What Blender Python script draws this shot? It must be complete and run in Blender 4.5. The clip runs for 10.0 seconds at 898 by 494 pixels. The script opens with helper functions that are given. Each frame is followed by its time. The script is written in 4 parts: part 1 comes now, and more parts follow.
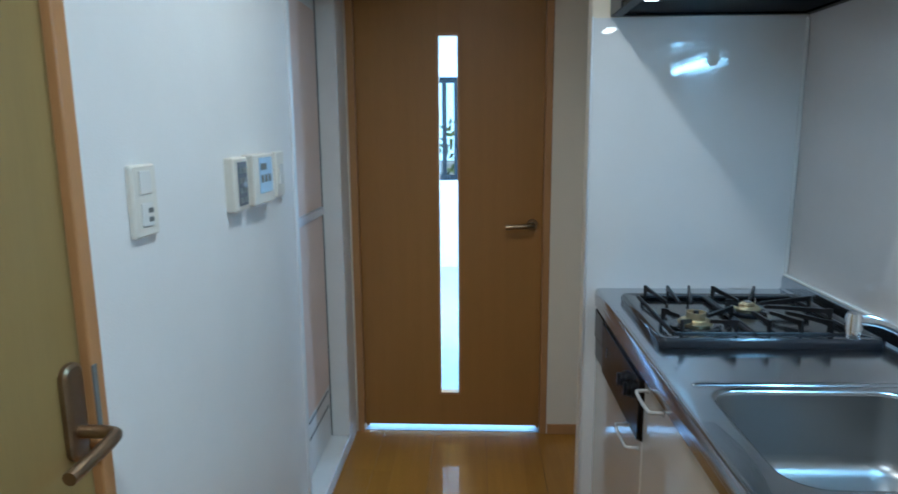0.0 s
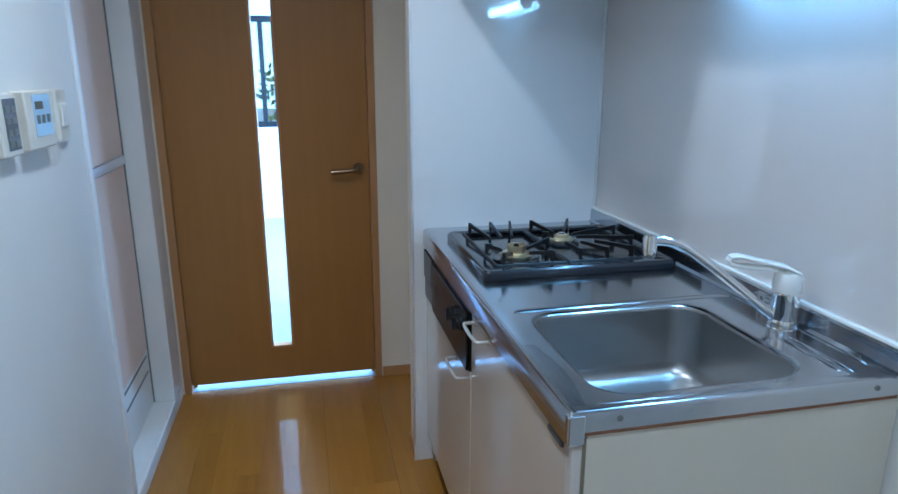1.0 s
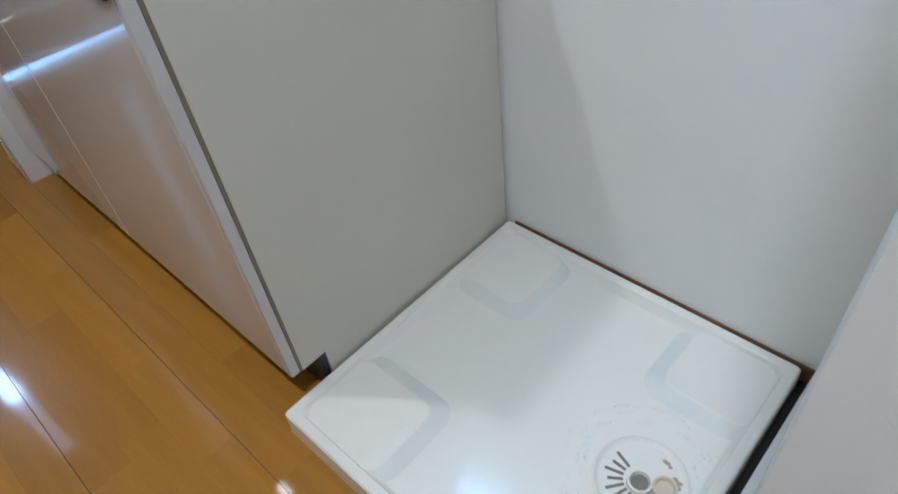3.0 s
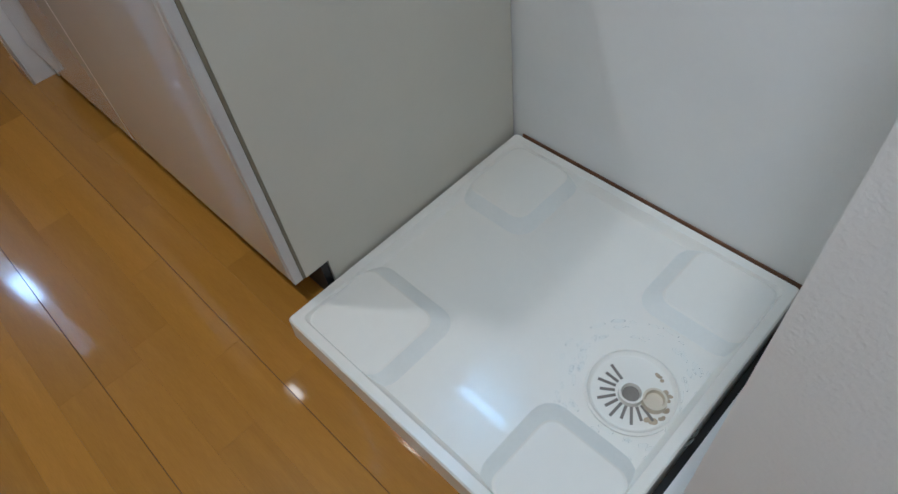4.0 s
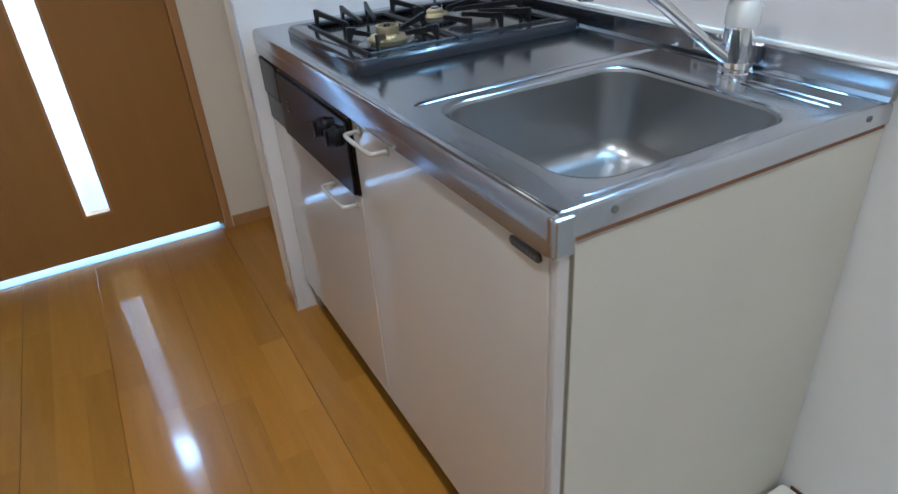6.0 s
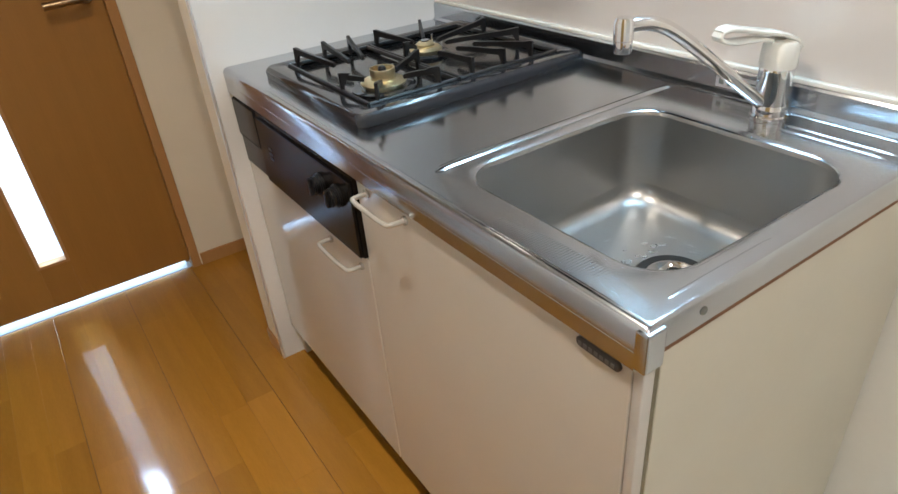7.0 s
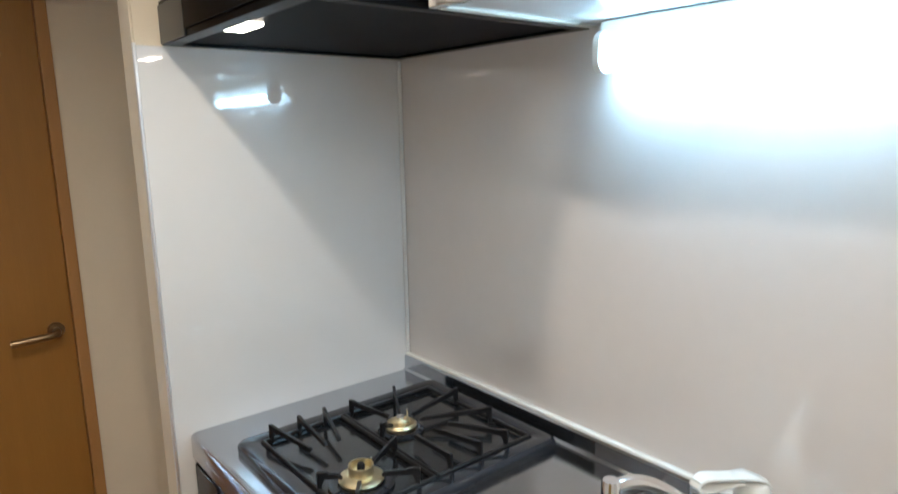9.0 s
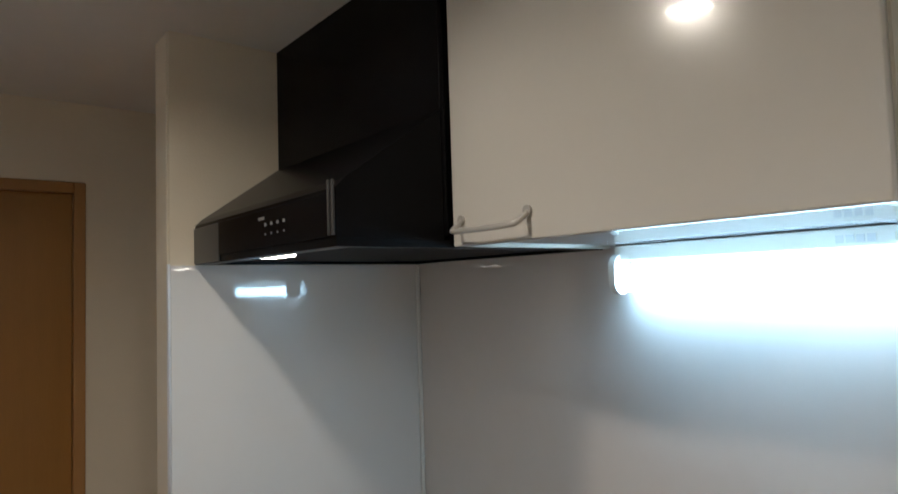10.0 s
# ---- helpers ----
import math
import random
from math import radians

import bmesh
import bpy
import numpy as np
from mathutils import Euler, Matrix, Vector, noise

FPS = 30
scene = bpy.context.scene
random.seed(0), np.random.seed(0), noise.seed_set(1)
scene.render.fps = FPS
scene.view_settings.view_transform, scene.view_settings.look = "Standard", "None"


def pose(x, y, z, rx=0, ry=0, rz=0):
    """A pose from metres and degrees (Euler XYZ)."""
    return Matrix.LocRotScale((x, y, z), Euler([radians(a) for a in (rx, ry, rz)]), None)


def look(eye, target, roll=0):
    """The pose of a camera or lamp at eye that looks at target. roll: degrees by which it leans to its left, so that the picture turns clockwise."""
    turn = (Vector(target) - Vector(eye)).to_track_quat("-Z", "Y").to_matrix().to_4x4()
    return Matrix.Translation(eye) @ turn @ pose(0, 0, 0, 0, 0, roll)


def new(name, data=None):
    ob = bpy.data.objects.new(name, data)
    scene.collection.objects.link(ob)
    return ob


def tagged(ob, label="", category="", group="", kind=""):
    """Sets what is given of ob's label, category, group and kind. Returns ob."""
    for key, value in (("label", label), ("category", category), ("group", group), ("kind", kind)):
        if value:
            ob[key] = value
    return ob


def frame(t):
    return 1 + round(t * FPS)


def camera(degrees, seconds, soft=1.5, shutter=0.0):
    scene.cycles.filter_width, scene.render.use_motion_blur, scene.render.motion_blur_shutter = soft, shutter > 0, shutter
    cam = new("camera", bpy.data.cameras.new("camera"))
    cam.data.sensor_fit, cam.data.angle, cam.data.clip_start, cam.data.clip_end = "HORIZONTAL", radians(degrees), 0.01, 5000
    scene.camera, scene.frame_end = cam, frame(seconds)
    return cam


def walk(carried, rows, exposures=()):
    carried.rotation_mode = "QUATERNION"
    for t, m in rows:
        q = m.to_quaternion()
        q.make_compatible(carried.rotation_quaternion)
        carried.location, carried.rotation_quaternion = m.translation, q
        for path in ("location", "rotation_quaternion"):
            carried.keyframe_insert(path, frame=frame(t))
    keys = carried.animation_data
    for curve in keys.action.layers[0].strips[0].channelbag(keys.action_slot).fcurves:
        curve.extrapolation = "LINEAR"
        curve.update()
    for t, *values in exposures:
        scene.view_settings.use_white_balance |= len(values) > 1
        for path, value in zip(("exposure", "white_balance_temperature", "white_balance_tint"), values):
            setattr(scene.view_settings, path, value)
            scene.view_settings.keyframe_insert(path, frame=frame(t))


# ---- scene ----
cam = camera(69.5, 10.0, 1.5, 0.2)
PATH = [
    (0, (-0.982, -0.826, 1.358), (-1.072, 1.139, 0.998), -0.4),
    (0.5, (-0.97, -0.803, 1.337), (-0.724, 1.125, 0.868), 0.6),
    (1, (-0.963, -0.801, 1.333), (-0.547, 1.086, 0.819), 0.1),
    (1.5, (-0.947, -0.764, 1.279), (-0.307, 1.037, 0.688), -3.3),
    (2, (-0.843, -0.699, 1.171), (0.027, 0.873, 0.294), -6.2),
    (2.5, (-0.823, -0.701, 1.079), (0.16, 0.616, -0.061), -7.4),
    (3, (-0.831, -0.709, 1.024), (0.137, 0.365, -0.359), -7.8),
    (3.2, (-0.832, -0.723, 1.011), (0.088, 0.308, -0.435), -7.8),
    (4.3, (-0.799, -0.715, 1.027), (-0.026, 0.271, -0.532), -8.3),
    (4.5, (-0.77, -0.69, 1.053), (0.041, 0.405, -0.411), -8.9),
    (5, (-0.78, -0.646, 1.113), (0.05, 0.726, -0.083), -5.0),
    (5.5, (-0.846, -0.571, 1.143), (-0.043, 0.932, 0.097), -1.9),
    (6, (-0.979, -0.475, 1.172), (-0.181, 1.052, 0.156), -3.9),
    (6.2, (-1.02, -0.441, 1.201), (-0.185, 1.07, 0.192), -5.2),
    (7.3, (-0.99, -0.254, 1.247), (-0.057, 1.166, 0.192), -4.3),
    (7.5, (-0.996, -0.239, 1.258), (-0.044, 1.179, 0.217), -4.3),
    (8, (-1.01, -0.209, 1.318), (0.028, 1.211, 0.367), -4.2),
    (8.5, (-1.013, -0.197, 1.415), (0.146, 1.279, 0.725), -1.7),
    (9, (-0.994, -0.195, 1.508), (0.24, 1.336, 1.146), -1.1),
    (9.5, (-0.987, -0.194, 1.581), (0.271, 1.357, 1.464), -0.8),
    (10, (-1.023, -0.184, 1.623), (0.227, 1.373, 1.74), -1.8),
]
walk(cam, [(t, look(eye, target, roll)) for t, eye, target, roll in PATH],
     [(0, -0.38, 4620, 0), (0.5, -0.5, 4330, 6), (1, -0.16, 4350, 4), (1.5, -0.12, 4400, 5), (2.5, 0.06, 4650, 8), (3.2, -0.04, 4850, 8), (4.5, -0.38, 4750, 8), (5, -0.38, 4600, 8), (5.5, -0.12, 4550, 8), (6, 0.09, 4950, 9), (7.5, 0.44, 6300, 10), (8.5, 0.48, 6000, 10), (9.5, -0.44, 5900, 10), (10, -0.77, 5900, 10)])

# ---- light and exposure ----
CEIL = 2.18
WALL_L = -1.535
DOOR_Y = 1.916
WING_Y = 1.225
world = bpy.data.worlds.new("sky")
scene.world = world
world.use_nodes = True
_wn = world.node_tree.nodes
_sky = _wn.new("ShaderNodeTexSky")
_sky.sky_type = "NISHITA"
_sky.sun_disc = False
_sky.sun_elevation = radians(38)
_sky.sun_rotation = radians(200)
world.node_tree.links.new(_sky.outputs[0], _wn["Background"].inputs[0])
_wn["Background"].inputs[1].default_value = 0.15

sun = new("sun", bpy.data.lights.new("sun", "SUN"))
sun.data.energy, sun.data.angle, sun.data.color = 5.0, radians(0.5), (1, 0.95, 0.88)
sun.matrix_world = look((0, 0, 0), (0.25, 0.70, -0.65))


# added fill lamp in an unseen side opening, standing in for the next room's daylight
day = new("unseen_fill_daylight", bpy.data.lights.new("unseen_fill_daylight", "AREA"))
day.data.shape = "RECTANGLE"
day.data.size, day.data.size_y = 1.6, 1.8
day.data.energy, day.data.color = 330, (0.62, 0.82, 1.0)
day.matrix_world = look((0.36, 4.1, 1.05), (-1.5, 3.9, 0.9))


# ---- materials ----
def mat(name, color, rough=0.5, metal=0.0, vary=0.06, scale=6.0, bump=0.0, bump_scale=200.0, coat=0.0, stretch=(1, 1, 1),
        grain=0.0, emit=None, emit_power=0.0, alpha_trans=0.0, rough_vary=0.0, per_piece=0.0, spec=0.5, coat_rough=0.06, ior=1.45):
    m = bpy.data.materials.new(name)
    m.use_nodes = True
    nt = m.node_tree
    N, L = nt.nodes, nt.links
    b = N["Principled BSDF"]
    b.inputs["Roughness"].default_value = rough
    b.inputs["Metallic"].default_value = metal
    b.inputs["Coat Weight"].default_value = coat
    b.inputs["Coat Roughness"].default_value = coat_rough
    b.inputs["Specular IOR Level"].default_value = spec
    b.inputs["IOR"].default_value = ior
    if alpha_trans:
        b.inputs["Transmission Weight"].default_value = alpha_trans
    if emit:
        b.inputs["Emission Color"].default_value = (*emit, 1)
        b.inputs["Emission Strength"].default_value = emit_power
    co = N.new("ShaderNodeTexCoord")
    mp = N.new("ShaderNodeMapping")
    mp.inputs["Scale"].default_value = stretch
    L.new(co.outputs["Object"], mp.inputs[0])
    broad = N.new("ShaderNodeTexNoise")
    broad.inputs["Scale"].default_value = scale
    broad.inputs["Detail"].default_value = 4
    L.new(mp.outputs[0], broad.inputs["Vector"])
    fine = N.new("ShaderNodeTexNoise")
    fine.inputs["Scale"].default_value = scale * 14
    fine.inputs["Detail"].default_value = 3
    L.new(mp.outputs[0], fine.inputs["Vector"])
    mixn = N.new("ShaderNodeMath")
    mixn.operation = "MULTIPLY_ADD"
    mixn.inputs[1].default_value = 0.35 + grain
    L.new(fine.outputs["Fac"], mixn.inputs[0])
    L.new(broad.outputs["Fac"], mixn.inputs[2])
    ramp = N.new("ShaderNodeMapRange")
    ramp.inputs["From Min"].default_value, ramp.inputs["From Max"].default_value = 0.35, 1.0 + grain
    ramp.inputs["To Min"].default_value, ramp.inputs["To Max"].default_value = 1 - vary, 1 + vary
    L.new(mixn.outputs[0], ramp.inputs["Value"])
    last = ramp.outputs[0]
    if per_piece:
        info = N.new("ShaderNodeObjectInfo")
        pr = N.new("ShaderNodeMapRange")
        pr.inputs["To Min"].default_value, pr.inputs["To Max"].default_value = 1 - per_piece, 1 + per_piece
        L.new(info.outputs["Random"], pr.inputs["Value"])
        mu = N.new("ShaderNodeMath")
        mu.operation = "MULTIPLY"
        L.new(last, mu.inputs[0])
        L.new(pr.outputs[0], mu.inputs[1])
        last = mu.outputs[0]
    sc = N.new("ShaderNodeVectorMath")
    sc.operation = "SCALE"
    sc.inputs[0].default_value = color
    L.new(last, sc.inputs["Scale"])
    L.new(sc.outputs[0], b.inputs["Base Color"])
    if rough_vary:
        rr = N.new("ShaderNodeMapRange")
        rr.inputs["From Min"].default_value, rr.inputs["From Max"].default_value = 0.3, 0.7
        rr.inputs["To Min"].default_value, rr.inputs["To Max"].default_value = max(0, rough - rough_vary), rough + rough_vary
        L.new(broad.outputs["Fac"], rr.inputs["Value"])
        L.new(rr.outputs[0], b.inputs["Roughness"])
    if bump:
        bn = N.new("ShaderNodeTexNoise")
        bn.inputs["Scale"].default_value = bump_scale
        bn.inputs["Detail"].default_value = 3
        L.new(mp.outputs[0], bn.inputs["Vector"])
        bp = N.new("ShaderNodeBump")
        bp.inputs["Strength"].default_value = bump
        bp.inputs["Distance"].default_value = 0.002
        L.new(bn.outputs["Fac"], bp.inputs["Height"])
        L.new(bp.outputs[0], b.inputs["Normal"])
    return m


M = {}
M["wallpaper"] = mat("wallpaper", (0.78, 0.77, 0.74), 0.75, bump=0.25, bump_scale=260, vary=0.025)
M["cream"] = mat("cream_wallpaper", (0.80, 0.72, 0.58), 0.75, bump=0.25, bump_scale=260, vary=0.025)
M["water"] = mat("clear_water", (0.95, 0.97, 0.98), 0.02, vary=0.0, alpha_trans=1.0, ior=1.33)
M["ceiling"] = mat("ceiling_paper", (0.78, 0.75, 0.70), 0.8, bump=0.25, bump_scale=260, vary=0.025)
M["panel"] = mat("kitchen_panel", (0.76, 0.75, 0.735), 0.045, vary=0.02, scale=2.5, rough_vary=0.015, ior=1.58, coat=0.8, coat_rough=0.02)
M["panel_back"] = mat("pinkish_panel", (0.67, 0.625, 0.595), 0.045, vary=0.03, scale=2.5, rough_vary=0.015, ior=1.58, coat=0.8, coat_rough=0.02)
M["paint"] = mat("white_paint", (0.76, 0.75, 0.72), 0.35, vary=0.03)
M["laminate"] = mat("cream_laminate", (0.56, 0.535, 0.49), 0.20, vary=0.02, coat=0.8, coat_rough=0.03)
M["side"] = mat("cabinet_side", (0.565, 0.535, 0.45), 0.5, vary=0.03)
M["stile"] = mat("edge_strip", (0.54, 0.51, 0.48), 0.4, vary=0.05)
M["oak"] = mat("orange_oak", (0.36, 0.165, 0.019), 0.34, vary=0.20, scale=3.0, grain=0.5, stretch=(14, 0.9, 1), coat=0.75, coat_rough=0.055, spec=0.1, per_piece=0.10)
M["oak_pale"] = mat("pale_oak", (0.41, 0.190, 0.023), 0.34, vary=0.16, scale=3.0, grain=0.5, stretch=(14, 0.9, 1), coat=0.75, coat_rough=0.055, spec=0.1)
M["subfloor"] = mat("joint_dark", (0.10, 0.05, 0.015), 0.7)
M["door"] = mat("brown_door", (0.33, 0.158, 0.034), 0.38, vary=0.12, scale=2.5, grain=0.5, stretch=(12, 12, 0.6))
M["olive"] = mat("olive_door", (0.27, 0.19, 0.065), 0.35, vary=0.10, scale=2.5, grain=0.4, stretch=(12, 12, 0.6))
M["casing"] = mat("wood_casing", (0.42, 0.22, 0.08), 0.4, vary=0.12, scale=3, grain=0.4, stretch=(10, 10, 0.8))
M["steel"] = mat("brushed_steel", (0.49, 0.51, 0.545), 0.165, 1.0, vary=0.02, scale=9, rough_vary=0.012)
M["basin"] = mat("satin_steel", (0.41, 0.41, 0.405), 0.36, 1.0, vary=0.012, scale=5, rough_vary=0.015)
M["chrome"] = mat("chrome", (0.82, 0.82, 0.83), 0.05, 1.0, vary=0.01)
M["alu"] = mat("aluminium", (0.72, 0.72, 0.73), 0.3, 1.0, vary=0.03)
M["alu_trim"] = mat("matt_aluminium", (0.88, 0.88, 0.89), 0.42, 0.8, vary=0.04)
M["handle"] = mat("pearl_handle", (0.52, 0.50, 0.46), 0.25, 0.35, vary=0.03)
M["enamel"] = mat("grey_enamel", (0.018, 0.020, 0.026), 0.12, vary=0.15, scale=8, coat=0.25, rough_vary=0.03)
M["black"] = mat("black_enamel", (0.012, 0.013, 0.015), 0.16, vary=0.2, coat=0.5)
M["panel_black"] = mat("brown_black_panel", (0.009, 0.007, 0.006), 0.22, vary=0.2, ior=1.28)
M["iron"] = mat("cast_iron", (0.008, 0.008, 0.009), 0.34, vary=0.3, scale=40, bump=0.2, bump_scale=500)
M["brass"] = mat("brass", (0.68, 0.58, 0.37), 0.36, 1.0, vary=0.12, scale=30, rough_vary=0.06)
M["hood"] = mat("hood_black", (0.0035, 0.0035, 0.004), 0.25, vary=0.2, ior=1.16)
M["hood_dark"] = mat("hood_grille", (0.002, 0.003, 0.006), 0.45, vary=0.3, ior=1.12)
M["hood_grey"] = mat("hood_grey", (0.035, 0.035, 0.035), 0.3, vary=0.1)
M["plastic"] = mat("ivory_plastic", (0.72, 0.69, 0.60), 0.4, vary=0.02)
M["white_plastic"] = mat("white_plastic", (0.80, 0.79, 0.74), 0.25, vary=0.02, coat=0.2)
M["dark_screen"] = mat("grey_screen", (0.16, 0.17, 0.19), 0.2, vary=0.1)
M["screen"] = mat("lcd_screen", (0.45, 0.62, 0.80), 0.2, vary=0.1)
M["tray"] = mat("tray_plastic", (0.82, 0.785, 0.70), 0.25, vary=0.03, scale=4, coat=0.25, rough_vary=0.015)
# matt, greyer tray plastic: the shading of the pad slopes is in its colour
M["tray_slope_shade"] = mat("shaded_matt_tray", (0.72, 0.71, 0.65), 0.5, vary=0.06, scale=10)
M["rubber"] = mat("black_rubber", (0.012, 0.012, 0.012), 0.5)
M["knob"] = mat("black_plastic", (0.008, 0.008, 0.008), 0.30, vary=0.2, ior=1.3)
M["peach"] = mat("peach_pane", (0.72, 0.55, 0.44), 0.35, vary=0.03, bump=0.2, bump_scale=120)
M["gasket"] = mat("grey_gasket", (0.16, 0.17, 0.16), 0.6)
M["bronze"] = mat("dark_bronze", (0.27, 0.19, 0.11), 0.28, 0.9, vary=0.15, scale=20)
M["rust"] = mat("brown_edge", (0.16, 0.075, 0.035), 0.7, vary=0.3, scale=30)
M["seam"] = mat("olive_seam", (0.19, 0.165, 0.11), 0.6, vary=0.25, scale=30)
M["mark"] = mat("pale_print", (0.16, 0.16, 0.16), 0.5)
M["pale_label"] = mat("pale_grey_print", (0.62, 0.62, 0.62), 0.5)
M["badge"] = mat("badge_plastic", (0.035, 0.030, 0.027), 0.35)
M["letter"] = mat("dull_lettering", (0.09, 0.085, 0.08), 0.45)
M["slot"] = mat("drain_slot", (0.20, 0.175, 0.145), 0.6, vary=0.2, scale=40)
M["grime"] = mat("brown_grime", (0.42, 0.33, 0.22), 0.6, vary=0.35, scale=60)
M["pvc"] = mat("drain_pvc", (0.64, 0.56, 0.42), 0.4, vary=0.1)
M["tube"] = mat("lit_tube", (0.8, 0.8, 0.8), 0.4, emit=(0.50, 0.80, 1.0), emit_power=42)
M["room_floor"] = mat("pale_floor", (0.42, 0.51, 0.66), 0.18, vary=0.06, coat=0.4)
M["frame_dark"] = mat("dark_window_frame", (0.008, 0.012, 0.016), 0.6)
M["leaf"] = mat("leaves", (0.10, 0.17, 0.045), 0.6, vary=0.5, scale=10)
M["bark"] = mat("bark", (0.10, 0.07, 0.05), 0.8, vary=0.3, scale=20)
M["ground"] = mat("outdoor_ground", (0.22, 0.21, 0.18), 0.9, vary=0.2)
M["concrete"] = mat("concrete", (0.45, 0.44, 0.42), 0.8, vary=0.1)
M["blind"] = mat("white_blind", (0.8, 0.8, 0.78), 0.6)
glass = bpy.data.materials.new("clear_glass")
glass.use_nodes = True
_g = glass.node_tree.nodes["Principled BSDF"]
_g.inputs["Transmission Weight"].default_value, _g.inputs["Roughness"].default_value, _g.inputs["IOR"].default_value = 1.0, 0.0, 1.45
M["glass"] = glass


# ---- mesh helpers ----
def box(bm, x0, x1, y0, y1, z0, z1, bevel=0.0, seg=2):
    r = bmesh.ops.create_cube(bm, size=1, matrix=Matrix.Translation(((x0 + x1) / 2, (y0 + y1) / 2, (z0 + z1) / 2)) @ Matrix.Diagonal((abs(x1 - x0), abs(y1 - y0), abs(z1 - z0), 1)))
    if bevel:
        vs = set(r["verts"])
        es = [e for e in bm.edges if e.verts[0] in vs and e.verts[1] in vs]
        bmesh.ops.bevel(bm, geom=es, offset=bevel, segments=seg, affect="EDGES", profile=0.5)
    return bm


def cyl(bm, c, r, h, axis="z", seg=32, r2=None, bevel=0.0):
    turn = {"z": Matrix(), "x": Matrix.Rotation(radians(90), 4, "Y"), "y": Matrix.Rotation(radians(-90), 4, "X")}[axis]
    g = bmesh.ops.create_cone(bm, cap_ends=True, segments=seg, radius1=r, radius2=r if r2 is None else r2, depth=h, matrix=Matrix.Translation(c) @ turn)
    if bevel:
        vs = set(g["verts"])
        es = [e for e in bm.edges if e.verts[0] in vs and e.verts[1] in vs and any(len(f.verts) > 4 for f in e.link_faces)]
        bmesh.ops.bevel(bm, geom=es, offset=bevel, segments=2, affect="EDGES")
    return bm


def lathe(bm, c, profile, seg=40):
    """A turned body: profile of (radius, height) round the upright axis through c."""
    rings = []
    for r, z in profile:
        if r < 1e-6:
            rings.append([bm.verts.new((c[0], c[1], c[2] + z))])
        else:
            rings.append([bm.verts.new((c[0] + r * math.cos(2 * math.pi * i / seg), c[1] + r * math.sin(2 * math.pi * i / seg), c[2] + z)) for i in range(seg)])
    for a, b in zip(rings, rings[1:]):
        for i in range(seg):
            j = (i + 1) % seg
            if len(a) == 1 and len(b) == 1:
                continue
            if len(a) == 1:
                bm.faces.new((a[0], b[i], b[j]))
            elif len(b) == 1:
                bm.faces.new((a[i], a[j], b[0]))
            else:
                bm.faces.new((a[i], a[j], b[j], b[i]))
    return bm


def rrect(x0, x1, y0, y1, r, n=8):
    pts = []
    for cx, cy, a0 in ((x1 - r, y1 - r, 0), (x0 + r, y1 - r, 90), (x0 + r, y0 + r, 180), (x1 - r, y0 + r, 270)):
        for i in range(n):
            a = radians(a0 + 90 * i / (n - 1))
            pts.append((cx + r * math.cos(a), cy + r * math.sin(a)))
    return pts


def loops(bm, rings, cap_first=False, cap_last=False):
    """Skin a row of closed rings, each (points, z)."""
    vs = [[bm.verts.new((x, y, z)) for x, y in pts] for pts, z in rings]
    n = len(vs[0])
    for a, b in zip(vs, vs[1:]):
        for i in range(n):
            j = (i + 1) % n
            bm.faces.new((a[i], a[j], b[j], b[i]))
    if cap_first:
        bm.faces.new(vs[0][::-1])
    if cap_last:
        bm.faces.new(vs[-1])
    return vs


def tube(bm, pts, r, seg=14, smooth=0):
    """A round bar along points; smooth: rounds of corner cutting. r may be a list."""
    P = [Vector(p) for p in pts]
    for _ in range(smooth):
        Q = [P[0]]
        for a, b in zip(P, P[1:]):
            Q += [a.lerp(b, 0.25), a.lerp(b, 0.75)]
        P = Q + [P[-1]]
    rings = []
    up = None
    for i, p in enumerate(P):
        d = (P[min(i + 1, len(P) - 1)] - P[max(i - 1, 0)]).normalized()
        if up is None:
            up = d.orthogonal().normalized()
        up = (up - d * up.dot(d)).normalized()
        side = d.cross(up)
        rad = r if not isinstance(r, (list, tuple)) else r[0] + (r[1] - r[0]) * i / (len(P) - 1)
        rings.append([bm.verts.new(p + rad * (math.cos(2 * math.pi * k / seg) * up + math.sin(2 * math.pi * k / seg) * side)) for k in range(seg)])
    for a, b in zip(rings, rings[1:]):
        for k in range(seg):
            j = (k + 1) % seg
            bm.faces.new((a[k], a[j], b[j], b[k]))
    bm.faces.new(rings[0][::-1])
    bm.faces.new(rings[-1])
    return bm


def extrude(bm, profile, axis, a, b):
    """A flat outline drawn in the two other axes, pushed from a to b along axis."""
    put = {"x": lambda u, v, w: (w, u, v), "y": lambda u, v, w: (u, w, v), "z": lambda u, v, w: (u, v, w)}[axis]
    A = [bm.verts.new(put(u, v, a)) for u, v in profile]
    B = [bm.verts.new(put(u, v, b)) for u, v in profile]
    n = len(A)
    bm.faces.new(A[::-1])
    bm.faces.new(B)
    for i in range(n):
        j = (i + 1) % n
        bm.faces.new((A[i], A[j], B[j], B[i]))
    return bm


